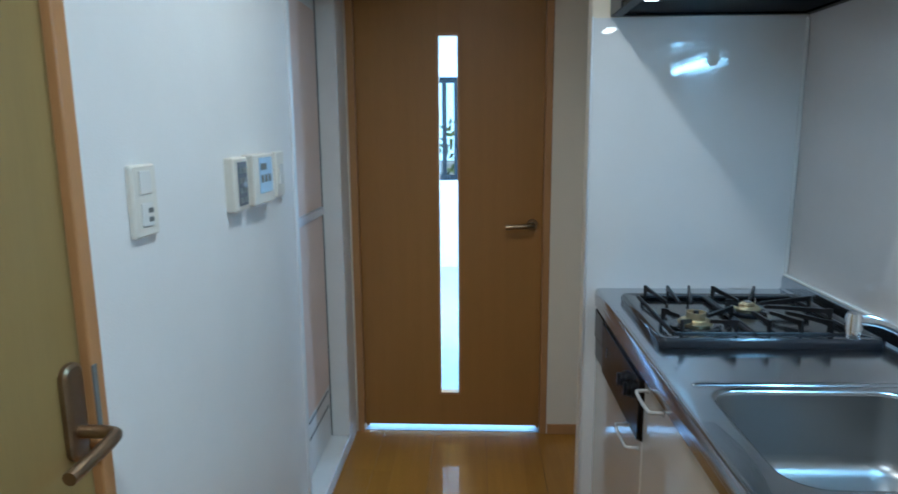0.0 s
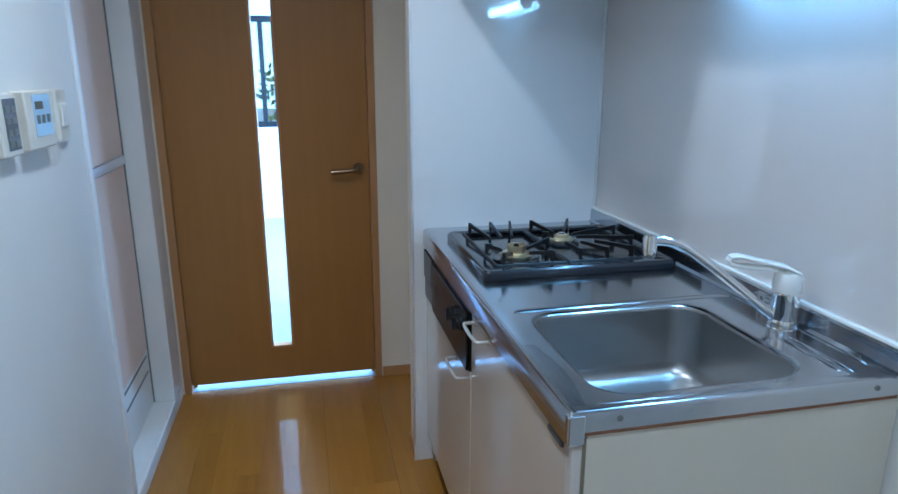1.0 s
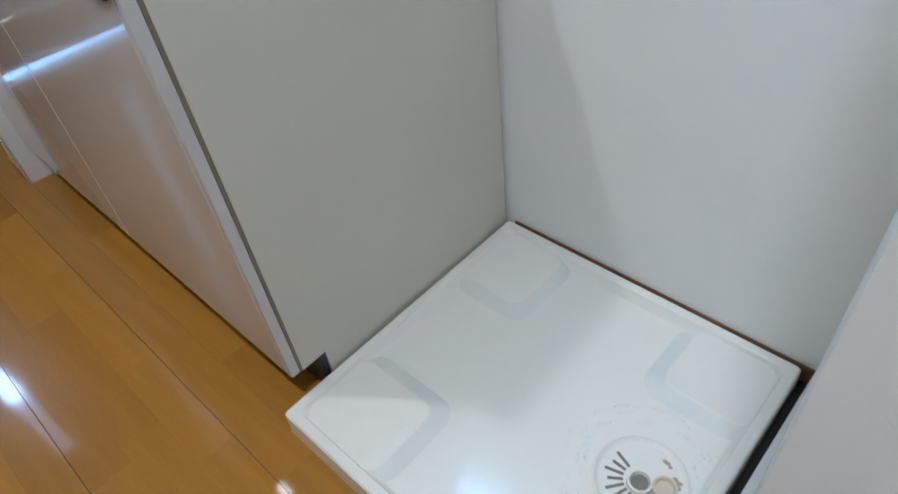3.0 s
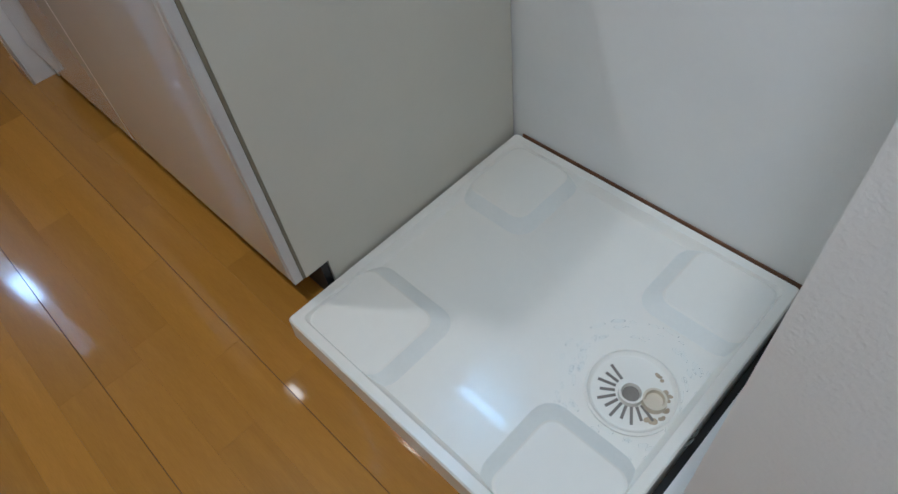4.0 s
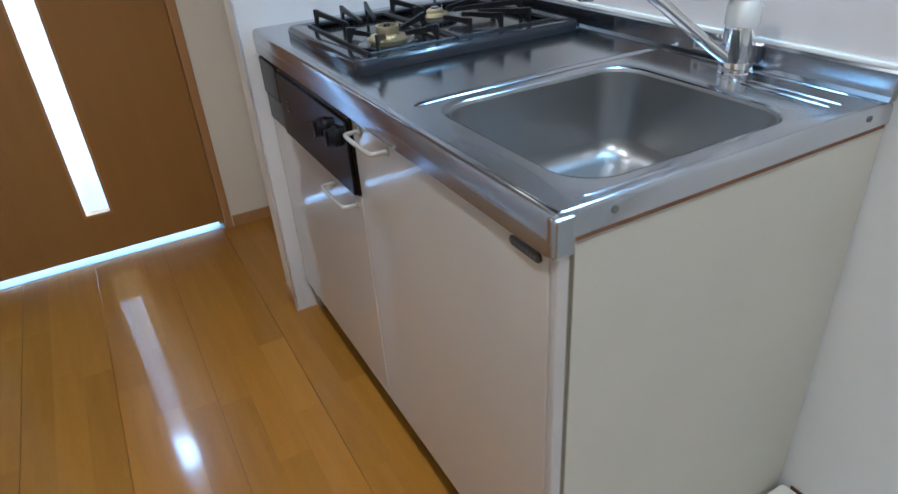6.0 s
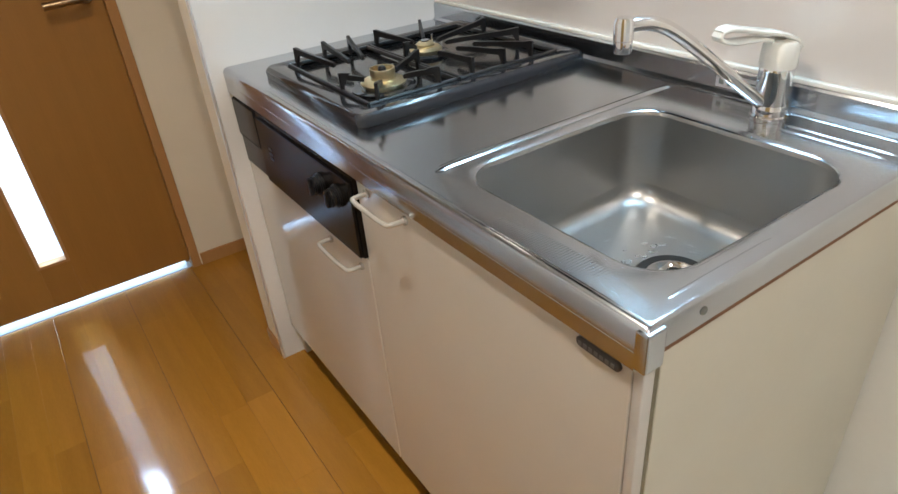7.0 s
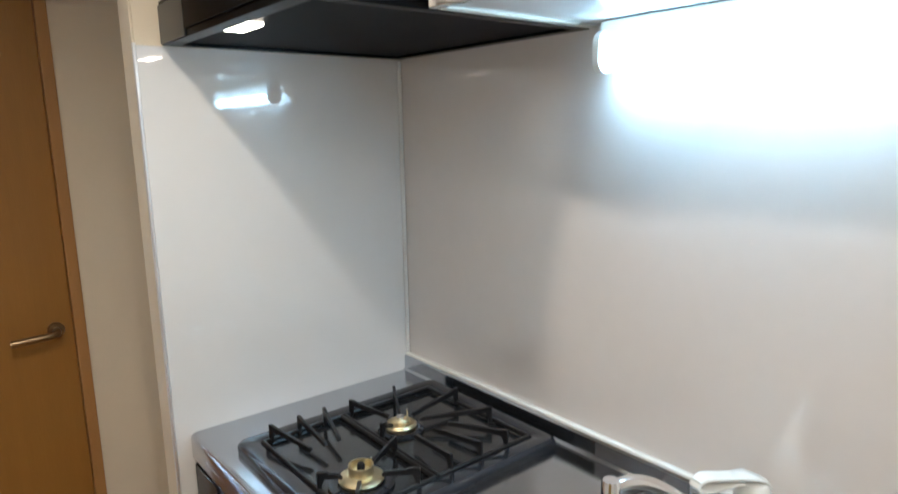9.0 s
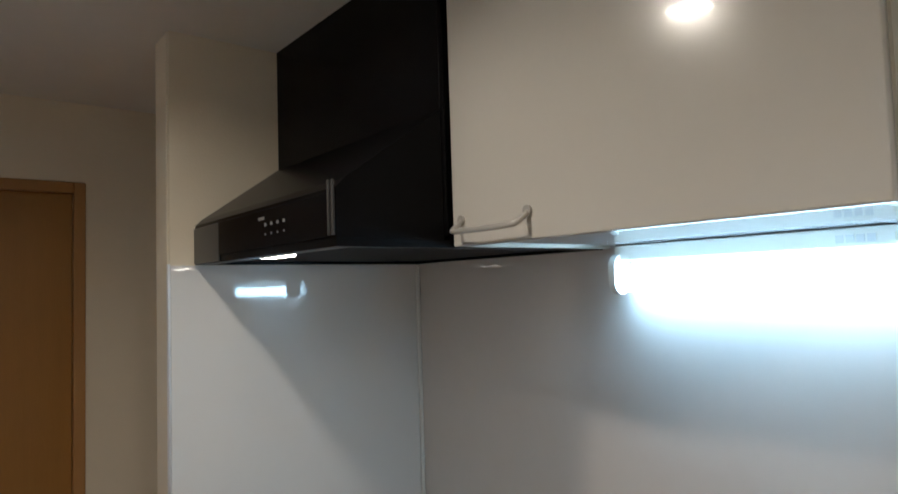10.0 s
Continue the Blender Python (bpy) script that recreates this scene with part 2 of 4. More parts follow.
def mesh_of(name, bm, material, smooth=False):
    bmesh.ops.recalc_face_normals(bm, faces=bm.faces)
    if smooth:
        for f in bm.faces:
            f.smooth = True
        for e in bm.edges:
            if len(e.link_faces) == 2:
                ar = sorted(f.calc_area() for f in e.link_faces)
                ang = e.calc_face_angle(0)
                if ang > radians(35) or (ang > radians(8) and ar[1] > 8 * ar[0]):
                    e.smooth = False
    me = bpy.data.meshes.new(name)
    bm.to_mesh(me)
    bm.free()
    me.materials.append(M[material] if isinstance(material, str) else material)
    return me


def part(name, bm, material, parent=None, label="", smooth=True):
    ob = new(name, mesh_of(name, bm, material, smooth))
    ob.parent = parent
    if label:
        tagged(ob, label)
    return ob


def thing(name, x, y, z, label, category, group="", kind=""):
    ob = new(name)
    ob.location = (x, y, z)
    ob.empty_display_size = 0.05
    tagged(ob, label, category, group, kind)
    return ob


def sub(name, bm, material, parent, label="", smooth=True):
    """A part whose mesh is drawn in world coordinates under a thing that stands elsewhere."""
    base = Vector((0, 0, 0))
    p = parent
    while p is not None:
        base += p.location
        p = p.parent
    bmesh.ops.translate(bm, verts=bm.verts, vec=-base)
    return part(name, bm, material, parent, label, smooth)


def setting(name, bm, material, label, category, smooth=False):
    return tagged(part(name, bm, material, None, "", smooth), label, category, "", "structure")


B = bmesh.new

# ---- the setting ----
floor = setting("floor", box(B(), -1.75, 0.1, -2.3, 2.016, -0.06, -0.004), "subfloor", "glossy orange oak strip floor of the kitchen", "floor")
CANS = ((-0.976, 0.525), (-1.0, -0.78))
bm = B()
edge = -2.3
for cx, cy in CANS[::-1]:
    box(bm, -1.75, 0.1, edge, cy - 0.05, CEIL, CEIL + 0.08)
    box(bm, -1.75, cx - 0.05, cy - 0.05, cy + 0.05, CEIL, CEIL + 0.08)
    box(bm, cx + 0.05, 0.1, cy - 0.05, cy + 0.05, CEIL, CEIL + 0.08)
    edge = cy + 0.05
box(bm, -1.75, 0.1, edge, 2.016, CEIL, CEIL + 0.08)
setting("ceiling", bm, "ceiling", "plain off-white papered kitchen ceiling", "ceiling")
setting("wall_east", box(B(), 0.0, 0.1, -2.3, 2.016, -0.06, CEIL), "wallpaper", "white papered wall behind sink and washing tray", "wall")
setting("wall_south", box(B(), -1.75, 0.0, -2.4, -2.3, -0.06, CEIL), "wallpaper", "plain white papered end wall", "wall")
setting("wall_wing", box(B(), -0.636, -0.0005, WING_Y, WING_Y + 0.10, -0.004, CEIL), "cream", "white wing wall beside the gas cooktop", "wall")
setting("wall_niche", extrude(B(), [(-0.0005, -0.664), (-0.60, -0.699), (-0.60, -0.82), (-0.0005, -0.82)], "z", -0.004, CEIL), "wallpaper", "white papered partition beside the washing tray", "wall")

setting("wall_outer_west", box(B(), -1.75, -1.665, -2.3, 2.016, -0.004, CEIL), "wallpaper", "plain wall closing the rooms behind the doors", "wall")
# wall with the bath door and the store door
DOOR_N = (-0.72, 0.024)      # store door, along y
BATH = (1.088, 1.900)        # bath opening, along y
bm = B()
box(bm, WALL_L - 0.12, WALL_L, -2.3, DOOR_N[0] - 0.03, -0.004, CEIL)
box(bm, WALL_L - 0.12, WALL_L, DOOR_N[0] - 0.03, DOOR_N[1] + 0.03, 1.93, CEIL)
box(bm, WALL_L - 0.12, WALL_L, DOOR_N[1] + 0.03, BATH[0], -0.004, CEIL)
box(bm, WALL_L - 0.12, WALL_L, BATH[0], BATH[1], 1.90, CEIL)
box(bm, WALL_L - 0.12, WALL_L, BATH[1], 2.016, -0.004, CEIL)
setting("wall_west", bm, "wallpaper", "white papered wall with switches and a bath door", "wall")

# wall with the glazed room door
DX0, DX1, DTOP = -1.496, -0.706, 1.919
bm = B()
box(bm, WALL_L, DX0 - 0.03, DOOR_Y, DOOR_Y + 0.1, -0.004, CEIL)
box(bm, DX0 - 0.03, DX1 + 0.03, DOOR_Y, DOOR_Y + 0.1, DTOP + 0.03, CEIL)
box(bm, DX1 + 0.03, 0.0, DOOR_Y, DOOR_Y + 0.1, -0.004, CEIL)
setting("wall_north", bm, "cream", "cream papered wall round the brown room door", "wall")
setting("baseboard", box(B(), DX1 + 0.034, -0.002, DOOR_Y - 0.009, DOOR_Y - 0.0005, 0, 0.047, 0.002), "casing", "low brown wooden baseboard", "baseboard")
setting("baseboard_wing", box(B(), -0.643, -0.6365, WING_Y + 0.004, WING_Y + 0.10, 0, 0.05, 0.002), "casing", "short brown baseboard on the end of the wing wall", "baseboard")

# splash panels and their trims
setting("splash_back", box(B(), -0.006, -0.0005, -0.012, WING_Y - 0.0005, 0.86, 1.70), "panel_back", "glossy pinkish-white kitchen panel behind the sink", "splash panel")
setting("splash_side", box(B(), -0.636, -0.007, WING_Y - 0.006, WING_Y - 0.0005, 0.0, 1.680), "panel", "glossy white kitchen panel beside the cooktop", "splash panel")
setting("trim_corner", box(B(), -0.016, -0.0065, WING_Y - 0.016, WING_Y - 0.0065, 0.90, 1.676, 0.003), "paint", "thin white corner trim of the splash panels", "trim")
setting("trim_wing", box(B(), -0.6425, -0.6365, WING_Y - 0.0085, WING_Y + 0.001, 0.0, 1.684, 0.0015), "alu_trim", "thin aluminium edge trim of the side panel", "trim")
setting("trim_wing_edge", box(B(), -0.641, -0.6365, WING_Y + 0.0015, WING_Y + 0.008, 0.05, CEIL - 0.001, 0.002), "cream", "cream corner bead on the wing wall", "trim")
setting("trim_panel_end", box(B(), -0.010, -0.0005, -0.018, -0.0125, 0.855, 1.70, 0.001), "alu", "thin aluminium end trim of the back panel", "trim")
setting("trim_floor_back", box(B(), -0.004, -0.0005, -0.6635, -0.02, 0, 0.057, 0.001), "rust", "narrow brown joint strip along the niche wall", "trim")
setting("trim_floor_niche", extrude(B(), [(-0.005, -0.6630), (-0.005, -0.6495), (-0.60, -0.6495), (-0.60, -0.6630)], "z", 0, 0.020), "rubber", "dark joint between washing tray and partition", "trim")
setting("baseboard_niche", extrude(B(), [(-0.006, -0.6634), (-0.60, -0.6634), (-0.60, -0.6988), (-0.006, -0.6640)], "z", 0, 0.050), "wallpaper", "low white ledge at the foot of the partition", "baseboard")

# ---- glazed room door ----
GX0, GX1, GZ0, GZ1 = -1.152, -1.063, 0.178, 1.738
door_1 = thing("door_1", DX0, DOOR_Y + 0.02, 0, "closed brown wooden door with a narrow glass strip", "door", kind="structure")
LY0, LY1 = DOOR_Y + 0.018, DOOR_Y + 0.052
bm = B()
box(bm, DX0 + 0.001, GX0, LY0, LY1, 0.028, DTOP - 0.001, 0.001)
box(bm, GX1, DX1 - 0.001, LY0, LY1, 0.028, DTOP - 0.001, 0.001)
box(bm, GX0, GX1, LY0, LY1, 0.028, GZ0)
box(bm, GX0, GX1, LY0, LY1, GZ1, DTOP - 0.001)
sub("leaf", bm, "door", door_1)
bm = B()
for a in ((GX0 - 0.004, GX0 + 0.006, GZ0 - 0.004, GZ1 + 0.004), (GX1 - 0.006, GX1 + 0.004, GZ0 - 0.004, GZ1 + 0.004)):
    box(bm, a[0], a[1], LY0 - 0.003, LY1 + 0.003, a[2], a[3], 0.001)
for z in (GZ0, GZ1):
    box(bm, GX0 + 0.006, GX1 - 0.006, LY0 - 0.003, LY1 + 0.003, z - 0.004, z + 0.006, 0.001)
sub("glazing_bead", bm, "casing", door_1)
pane = sub("pane", box(B(), GX0 + 0.002, GX1 - 0.002, LY0 + 0.015, LY0 + 0.019, GZ0 + 0.002, GZ1 - 0.002), "glass", door_1, "narrow clear glass strip", False)
pane.visible_shadow = False
bm = B()
box(bm, DX0 - 0.03, DX0, DOOR_Y - 0.006, DOOR_Y + 0.106, 0, DTOP + 0.03, 0.002)
box(bm, DX1, DX1 + 0.03, DOOR_Y - 0.006, DOOR_Y + 0.106, 0, DTOP + 0.03, 0.002)
box(bm, DX0, DX1, DOOR_Y - 0.006, DOOR_Y + 0.106, DTOP, DTOP + 0.03, 0.002)
box(bm, DX0, DX0 + 0.012, LY1 + 0.001, LY1 + 0.02, 0, DTOP)
box(bm, DX1 - 0.012, DX1, LY1 + 0.001, LY1 + 0.02, 0, DTOP)
box(bm, DX0 + 0.012, DX1 - 0.012, LY1 + 0.001, LY1 + 0.02, DTOP - 0.012, DTOP)
sub("door_frame", bm, "casing", door_1)
handle = sub("door_handle", lathe(B(), (0, 0, 0), [(0, 0.012), (0.020, 0.012), (0.022, 0.008), (0.022, 0), (0, 0)], 28), "bronze", door_1, "bronze lever handle")
handle.matrix_parent_inverse = Matrix()
handle.matrix_basis = pose(-0.751 - DX0, LY0 - DOOR_Y - 0.02 - 0.0005, 0.953, 90, 0, 0)
for v in handle.data.vertices:
    v.co += Vector((DX0, DOOR_Y + 0.02, 0))
bm = B()
tube(bm, [(-0.751, LY0 - 0.010, 0.953), (-0.751, LY0 - 0.045, 0.953), (-0.768, LY0 - 0.052, 0.950), (-0.866, LY0 - 0.050, 0.945)], 0.0105, 14, 2)
sub("lever", bm, "bronze", door_1)

# ---- olive store door ----
door_2 = thing("door_2", WALL_L, DOOR_N[0], 0, "closed olive-brown wooden door with bronze lever", "door", kind="structure")
sub("leaf", box(B(), WALL_L - 0.045, WALL_L - 0.010, DOOR_N[0], DOOR_N[1], 0.006, 1.90, 0.002), "olive", door_2)
bm = B()
box(bm, WALL_L - 0.12, WALL_L + 0.004, DOOR_N[1], DOOR_N[1] + 0.03, 0, 1.93, 0.003)
box(bm, WALL_L - 0.12, WALL_L + 0.004, DOOR_N[0] - 0.03, DOOR_N[0], 0, 1.93, 0.003)
box(bm, WALL_L - 0.12, WALL_L + 0.004, DOOR_N[0], DOOR_N[1], 1.90, 1.93, 0.003)
sub("door_frame", bm, "casing", door_2)
bm = B()
loops(bm, [([(y, z) for y, z in rrect(-0.030, 0.014, 0.905, 1.045, 0.018, 6)], WALL_L - 0.0095),
           ([(y, z) for y, z in rrect(-0.030, 0.014, 0.905, 1.045, 0.018, 6)], WALL_L - 0.003),
           ([(y, z) for y, z in rrect(-0.025, 0.009, 0.910, 1.040, 0.014, 6)], WALL_L - 0.000)], True, True)
for v in bm.verts:
    v.co = Vector((v.co.z, v.co.x, v.co.y))
sub("escutcheon", bm, "bronze", door_2, "dark bronze lever plate")
bm = B()
tube(bm, [(WALL_L - 0.002, -0.008, 0.946), (WALL_L + 0.050, -0.008, 0.946), (WALL_L + 0.058, -0.027, 0.946), (WALL_L + 0.055, -0.122, 0.940)], 0.0095, 12, 2)
sub("lever", bm, "bronze", door_2)
sub("strike_plate", box(B(), WALL_L - 0.020, WALL_L + 0.0055, DOOR_N[1] + 0.001, DOOR_N[1] + 0.012, 0.93, 1.03, 0.001), "gasket", door_2)

# ---- folding bath door ----
bath = thing("door_3", WALL_L - 0.06, BATH[0], 0, "closed folding bath door with peach panes and white frame", "folding door", kind="structure")
PX = WALL_L - 0.075
JAMB = 1.745
bm = B()
box(bm, WALL_L - 0.12, WALL_L + 0.004, JAMB, BATH[1], 0.06, 1.90, 0.004)
box(bm, WALL_L - 0.12, WALL_L + 0.006, BATH[0], BATH[0] + 0.03, 0.06, 1.90, 0.004)
box(bm, WALL_L - 0.12, WALL_L + 0.004, BATH[0] + 0.03, JAMB, 1.85, 1.90, 0.004)
sub("frame", bm, "paint", bath, "white plastic frame")
sub("sill", box(B(), WALL_L - 0.12, WALL_L + 0.004, BATH[0] + 0.001, BATH[1] - 0.001, 0.0, 0.06, 0.006), "paint", bath, "raised white sill")
FOLD = 1.30
for a, b in ((BATH[0] + 0.03, FOLD - 0.003), (FOLD + 0.003, JAMB - 0.007)):
    leaf = sub("folding_leaf", box(B(), PX - 0.02, PX, a, b, 0.065, 1.845, 0.003), "paint", bath)
    for z0, z1 in ((0.300, 1.018), (1.056, 1.80)):
        sub("pane", box(B(), PX - 0.002, PX + 0.003, a + 0.012, b - 0.012, z0, z1, 0.001), "peach", bath, "ribbed peach pane")
    sub("rail", box(B(), PX - 0.001, PX + 0.010, a + 0.003, b - 0.003, 1.021, 1.053, 0.004), "alu", bath, "grey grip rail")
    for z in (0.210, 0.274):
        sub("vent_slot", box(B(), PX - 0.002, PX + 0.0015, a + 0.03, b - 0.03, z, z + 0.009), "gasket", bath)
for y in (JAMB - 0.007, FOLD - 0.003):
    sub("gasket", box(B(), PX - 0.012, PX + 0.004, y + 0.0003, y + 0.0057, 0.066, 1.844), "gasket", bath)

# ---- room behind the door ----
RY0, RY1, RX0, RX1, RC = 2.016, 5.5, -2.7, 0.3, 2.40
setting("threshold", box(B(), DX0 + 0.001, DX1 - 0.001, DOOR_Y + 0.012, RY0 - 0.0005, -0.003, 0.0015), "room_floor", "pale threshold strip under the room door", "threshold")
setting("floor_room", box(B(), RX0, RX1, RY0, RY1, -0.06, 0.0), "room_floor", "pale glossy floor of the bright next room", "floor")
setting("ceiling_room", box(B(), RX0, RX1, RY0, RY1, RC, RC + 0.08), "ceiling", "white ceiling of the next room", "ceiling")
setting("wall_room_west", box(B(), RX0 - 0.1, RX0, RY0, RY1, -0.06, RC), "wallpaper", "white papered wall of the next room", "wall")
# the opening in this wall is invented, unseen, to hold the fill lamp
bm = B()
box(bm, RX1, RX1 + 0.12, RY0, 3.25, -0.06, RC)
box(bm, RX1, RX1 + 0.12, 4.95, RY1, -0.06, RC)
box(bm, RX1, RX1 + 0.12, 3.25, 4.95, 2.0, RC)
box(bm, RX1, RX1 + 0.12, 3.25, 4.95, -0.06, 0.1)
setting("wall_room_east", bm, "wallpaper", "white papered wall of the next room with added lamp opening", "wall")
bm = B()
box(bm, RX0, WALL_L - 0.12, RY0 - 0.1, RY0, -0.06, RC)
box(bm, 0.1, RX1, RY0 - 0.1, RY0, -0.06, RC)
box(bm, WALL_L - 0.12, 0.1, RY0 - 0.1 + 0.101, RY0 + 0.02, CEIL, RC)
setting("wall_room_south", bm, "wallpaper", "white papered wall beside the room door", "wall")
WX0, WX1, WZ0, WZ1 = -2.05, -0.35, 0.86, 1.84
bm = B()
box(bm, RX0, WX0, RY1, RY1 + 0.12, -0.06, RC)
box(bm, WX1, RX1, RY1, RY1 + 0.12, -0.06, RC)
box(bm, WX0, WX1, RY1, RY1 + 0.12, -0.06, WZ0)
box(bm, WX0, WX1, RY1, RY1 + 0.12, WZ1, RC)
setting("wall_room_north", bm, "wallpaper", "white papered wall with the far window", "wall")
win = thing("window_1", WX0, RY1 + 0.06, WZ0, "far sliding window with dark aluminium frame", "window", kind="structure")
bm = B()
for x0, x1, z0, z1 in ((WX0, WX1, WZ0, WZ0 + 0.05), (WX0, WX1, WZ1 - 0.05, WZ1), (WX0, WX0 + 0.05, WZ0 + 0.05, WZ1 - 0.05), (WX1 - 0.05, WX1, WZ0 + 0.05, WZ1 - 0.05)):
    box(bm, x0, x1, RY1 + 0.03, RY1 + 0.09, z0, z1)
sub("window_frame", bm, "frame_dark", win, smooth=False)
for x in (-1.70, -1.465, -1.31, -1.195, -0.80):
    sub("mullion", box(B(), x - 0.021, x + 0.021, RY1 + 0.035, RY1 + 0.085, WZ0 + 0.051, WZ1 - 0.051), "frame_dark", win, smooth=False)
wp = sub("pane", box(B(), WX0 + 0.04, WX1 - 0.04, RY1 + 0.058, RY1 + 0.062, WZ0 + 0.04, WZ1 - 0.04), "glass", win, smooth=False)
wp.visible_shadow = False
# lit lamp on the next room's ceiling
lamp2 = thing("ceiling_lamp", -1.25, 3.42, RC, "round lit ceiling lamp in the next room", "ceiling lamp")
sub("shade", lathe(B(), (-1.25, 3.42, RC), [(0, -0.075), (0.10, -0.07), (0.155, -0.045), (0.165, -0.0)], 40), mat("lit_shade", (0.8, 0.8, 0.8), 0.4, emit=(0.62, 0.82, 1.0), emit_power=150), lamp2, "glowing white shade")
sub("rim", lathe(B(), (-1.25, 3.42, RC), [(0.166, -0.001), (0.172, -0.02), (0.176, -0.001)], 40), "white_plastic", lamp2)

# outside
haze = bpy.data.materials.new("bright_haze")
haze.use_nodes = True
_h = haze.node_tree.nodes["Principled BSDF"]
_h.inputs["Base Color"].default_value = (0.6, 0.7, 0.75, 1)
_h.inputs["Emission Color"].default_value, _h.inputs["Emission Strength"].default_value = (0.55, 0.86, 1.0, 1), 3.0
M["haze"] = haze
setting("backdrop", box(B(), -60, 60, 90, 90.5, -3.0, 60), "haze", "bright pale hazy sky far outside the window", "sky")
setting("ground", box(B(), -60, 60, RY1 + 0.2, 120, -3.2, -3.0), "ground", "grey open ground outside the window", "ground")
for k, (tx, ty, s) in enumerate(((-3.6, 12.5, 1.0), (-0.9, 12.0, 1.0), (2.4, 13.5, 1.1))):
    tree = thing("tree", tx, ty, -3.0, "leafy green tree outside the window", "tree", "trees outside")
    tb = B()
    tube(tb, [(tx, ty, -3.05), (tx + 0.05, ty, -1.5), (tx - 0.05, ty, 0.3 * s)], [0.14, 0.05], 8)
    for j in range(5):
        a = j * 1.26 + k
        tube(tb, [(tx, ty, -1.2 + 0.25 * j), (tx + 0.8 * math.cos(a), ty + 0.8 * math.sin(a), -0.3 + 0.3 * j)], [0.05, 0.015], 6)
    sub("trunk", tb, "bark", tree)
    vs, fs = [], []
    rnd = random.Random(5 + k)
    for j in range(480):
        a, e, rr = rnd.uniform(0, 6.28), rnd.uniform(-1.2, 1.5), rnd.uniform(0.35, 1.0) ** 0.5
        c = Vector((math.cos(a) * math.cos(e) * 1.35 * rr * s, math.sin(a) * math.cos(e) * 1.35 * rr * s, 3.2 + math.sin(e) * 1.9 * rr * s))
        c += Vector(noise.noise_vector(c * 1.3)) * 0.5
        u = Vector((rnd.gauss(0, 1), rnd.gauss(0, 1), rnd.gauss(0, 1))).normalized() * 0.09
        w = u.orthogonal().normalized() * 0.05
        n = len(vs)
        vs += [tuple(c - u), tuple(c + w), tuple(c + u), tuple(c - w)]
        fs.append((n, n + 1, n + 2, n + 3))
    me = bpy.data.meshes.new("crown")
    me.from_pydata(vs, [], fs)
    me.materials.append(M["leaf"])
    crown = new("crown", me)
    crown.parent = tree

# ---- kitchen base unit ----
FX = -0.597       # face of the doors
CY = WING_Y - 0.0075
base = thing("base_cabinet", -0.3, 0.6, 0, "cream kitchen base cabinet with glossy doors under steel worktop", "cabinet")
bm = B()
box(bm, FX + 0.0246, -0.008, 0.002, 0.020, 0.104, 0.8155)
box(bm, FX + 0.075, -0.008, 0.002, 0.020, 0.0, 0.104)
sub("side_panel", bm, "side", base, "flat grey-cream end panel", False)
sub("front_stile", box(B(), FX + 0.0005, FX + 0.0185, 0.0025, 0.0155, 0.104, 0.7915, 0.002), "stile", base, "grey-tan edge strip")
sub("seam", box(B(), FX + 0.0187, FX + 0.0244, 0.0030, 0.0155, 0.104, 0.80), "seam", base, "dark olive seam beside the end panel", False)
sub("far_side", box(B(), FX + 0.021, -0.008, CY - 0.018, CY, 0.0, 0.8155), "side", base, "", False)
sub("back_board", box(B(), -0.020, -0.009, 0.021, CY - 0.019, 0.0, 0.806), "side", base, "", False)
sub("bottom_board", box(B(), FX + 0.023, -0.022, 0.021, CY - 0.019, 0.106, 0.121), "side", base, "", False)
sub("kick_board", box(B(), FX + 0.058, FX + 0.073, 0.004, CY - 0.019, 0.0, 0.105), "rubber", base, "dark recessed kick board", False)
SPLIT = 0.606
d1 = sub("door", box(B(), FX, FX + 0.018, 0.017, SPLIT - 0.0015, 0.106, 0.792, 0.0025), "laminate", base, "tall glossy cream door")
d2 = sub("door", box(B(), FX, FX + 0.018, SPLIT + 0.0015, CY - 0.003, 0.106, 0.626, 0.0025), "laminate", base, "short glossy cream door under the grill")


def bow_handle(y0, y1, z, parent, x=FX, out=0.032, drop=0.0):
    bm = B()
    tube(bm, [(x + 0.002, y0, z), (x - out * 0.75, y0, z - drop * 0.75), (x - out, y0 + 0.006, z - drop), (x - out, y1 - 0.006, z - drop), (x - out * 0.75, y1, z - drop * 0.75), (x + 0.002, y1, z)], 0.0042, 12, 2)
    for y in (y0, y1):
        cyl(bm, (x - 0.0015, y, z), 0.0075, 0.005, "x", 16)
    return sub("handle", bm, "handle", parent, "pearl-grey bow handle")


bow_handle(0.450, 0.568, 0.774, d1)
bow_handle(0.636, 0.764, 0.600, d2)

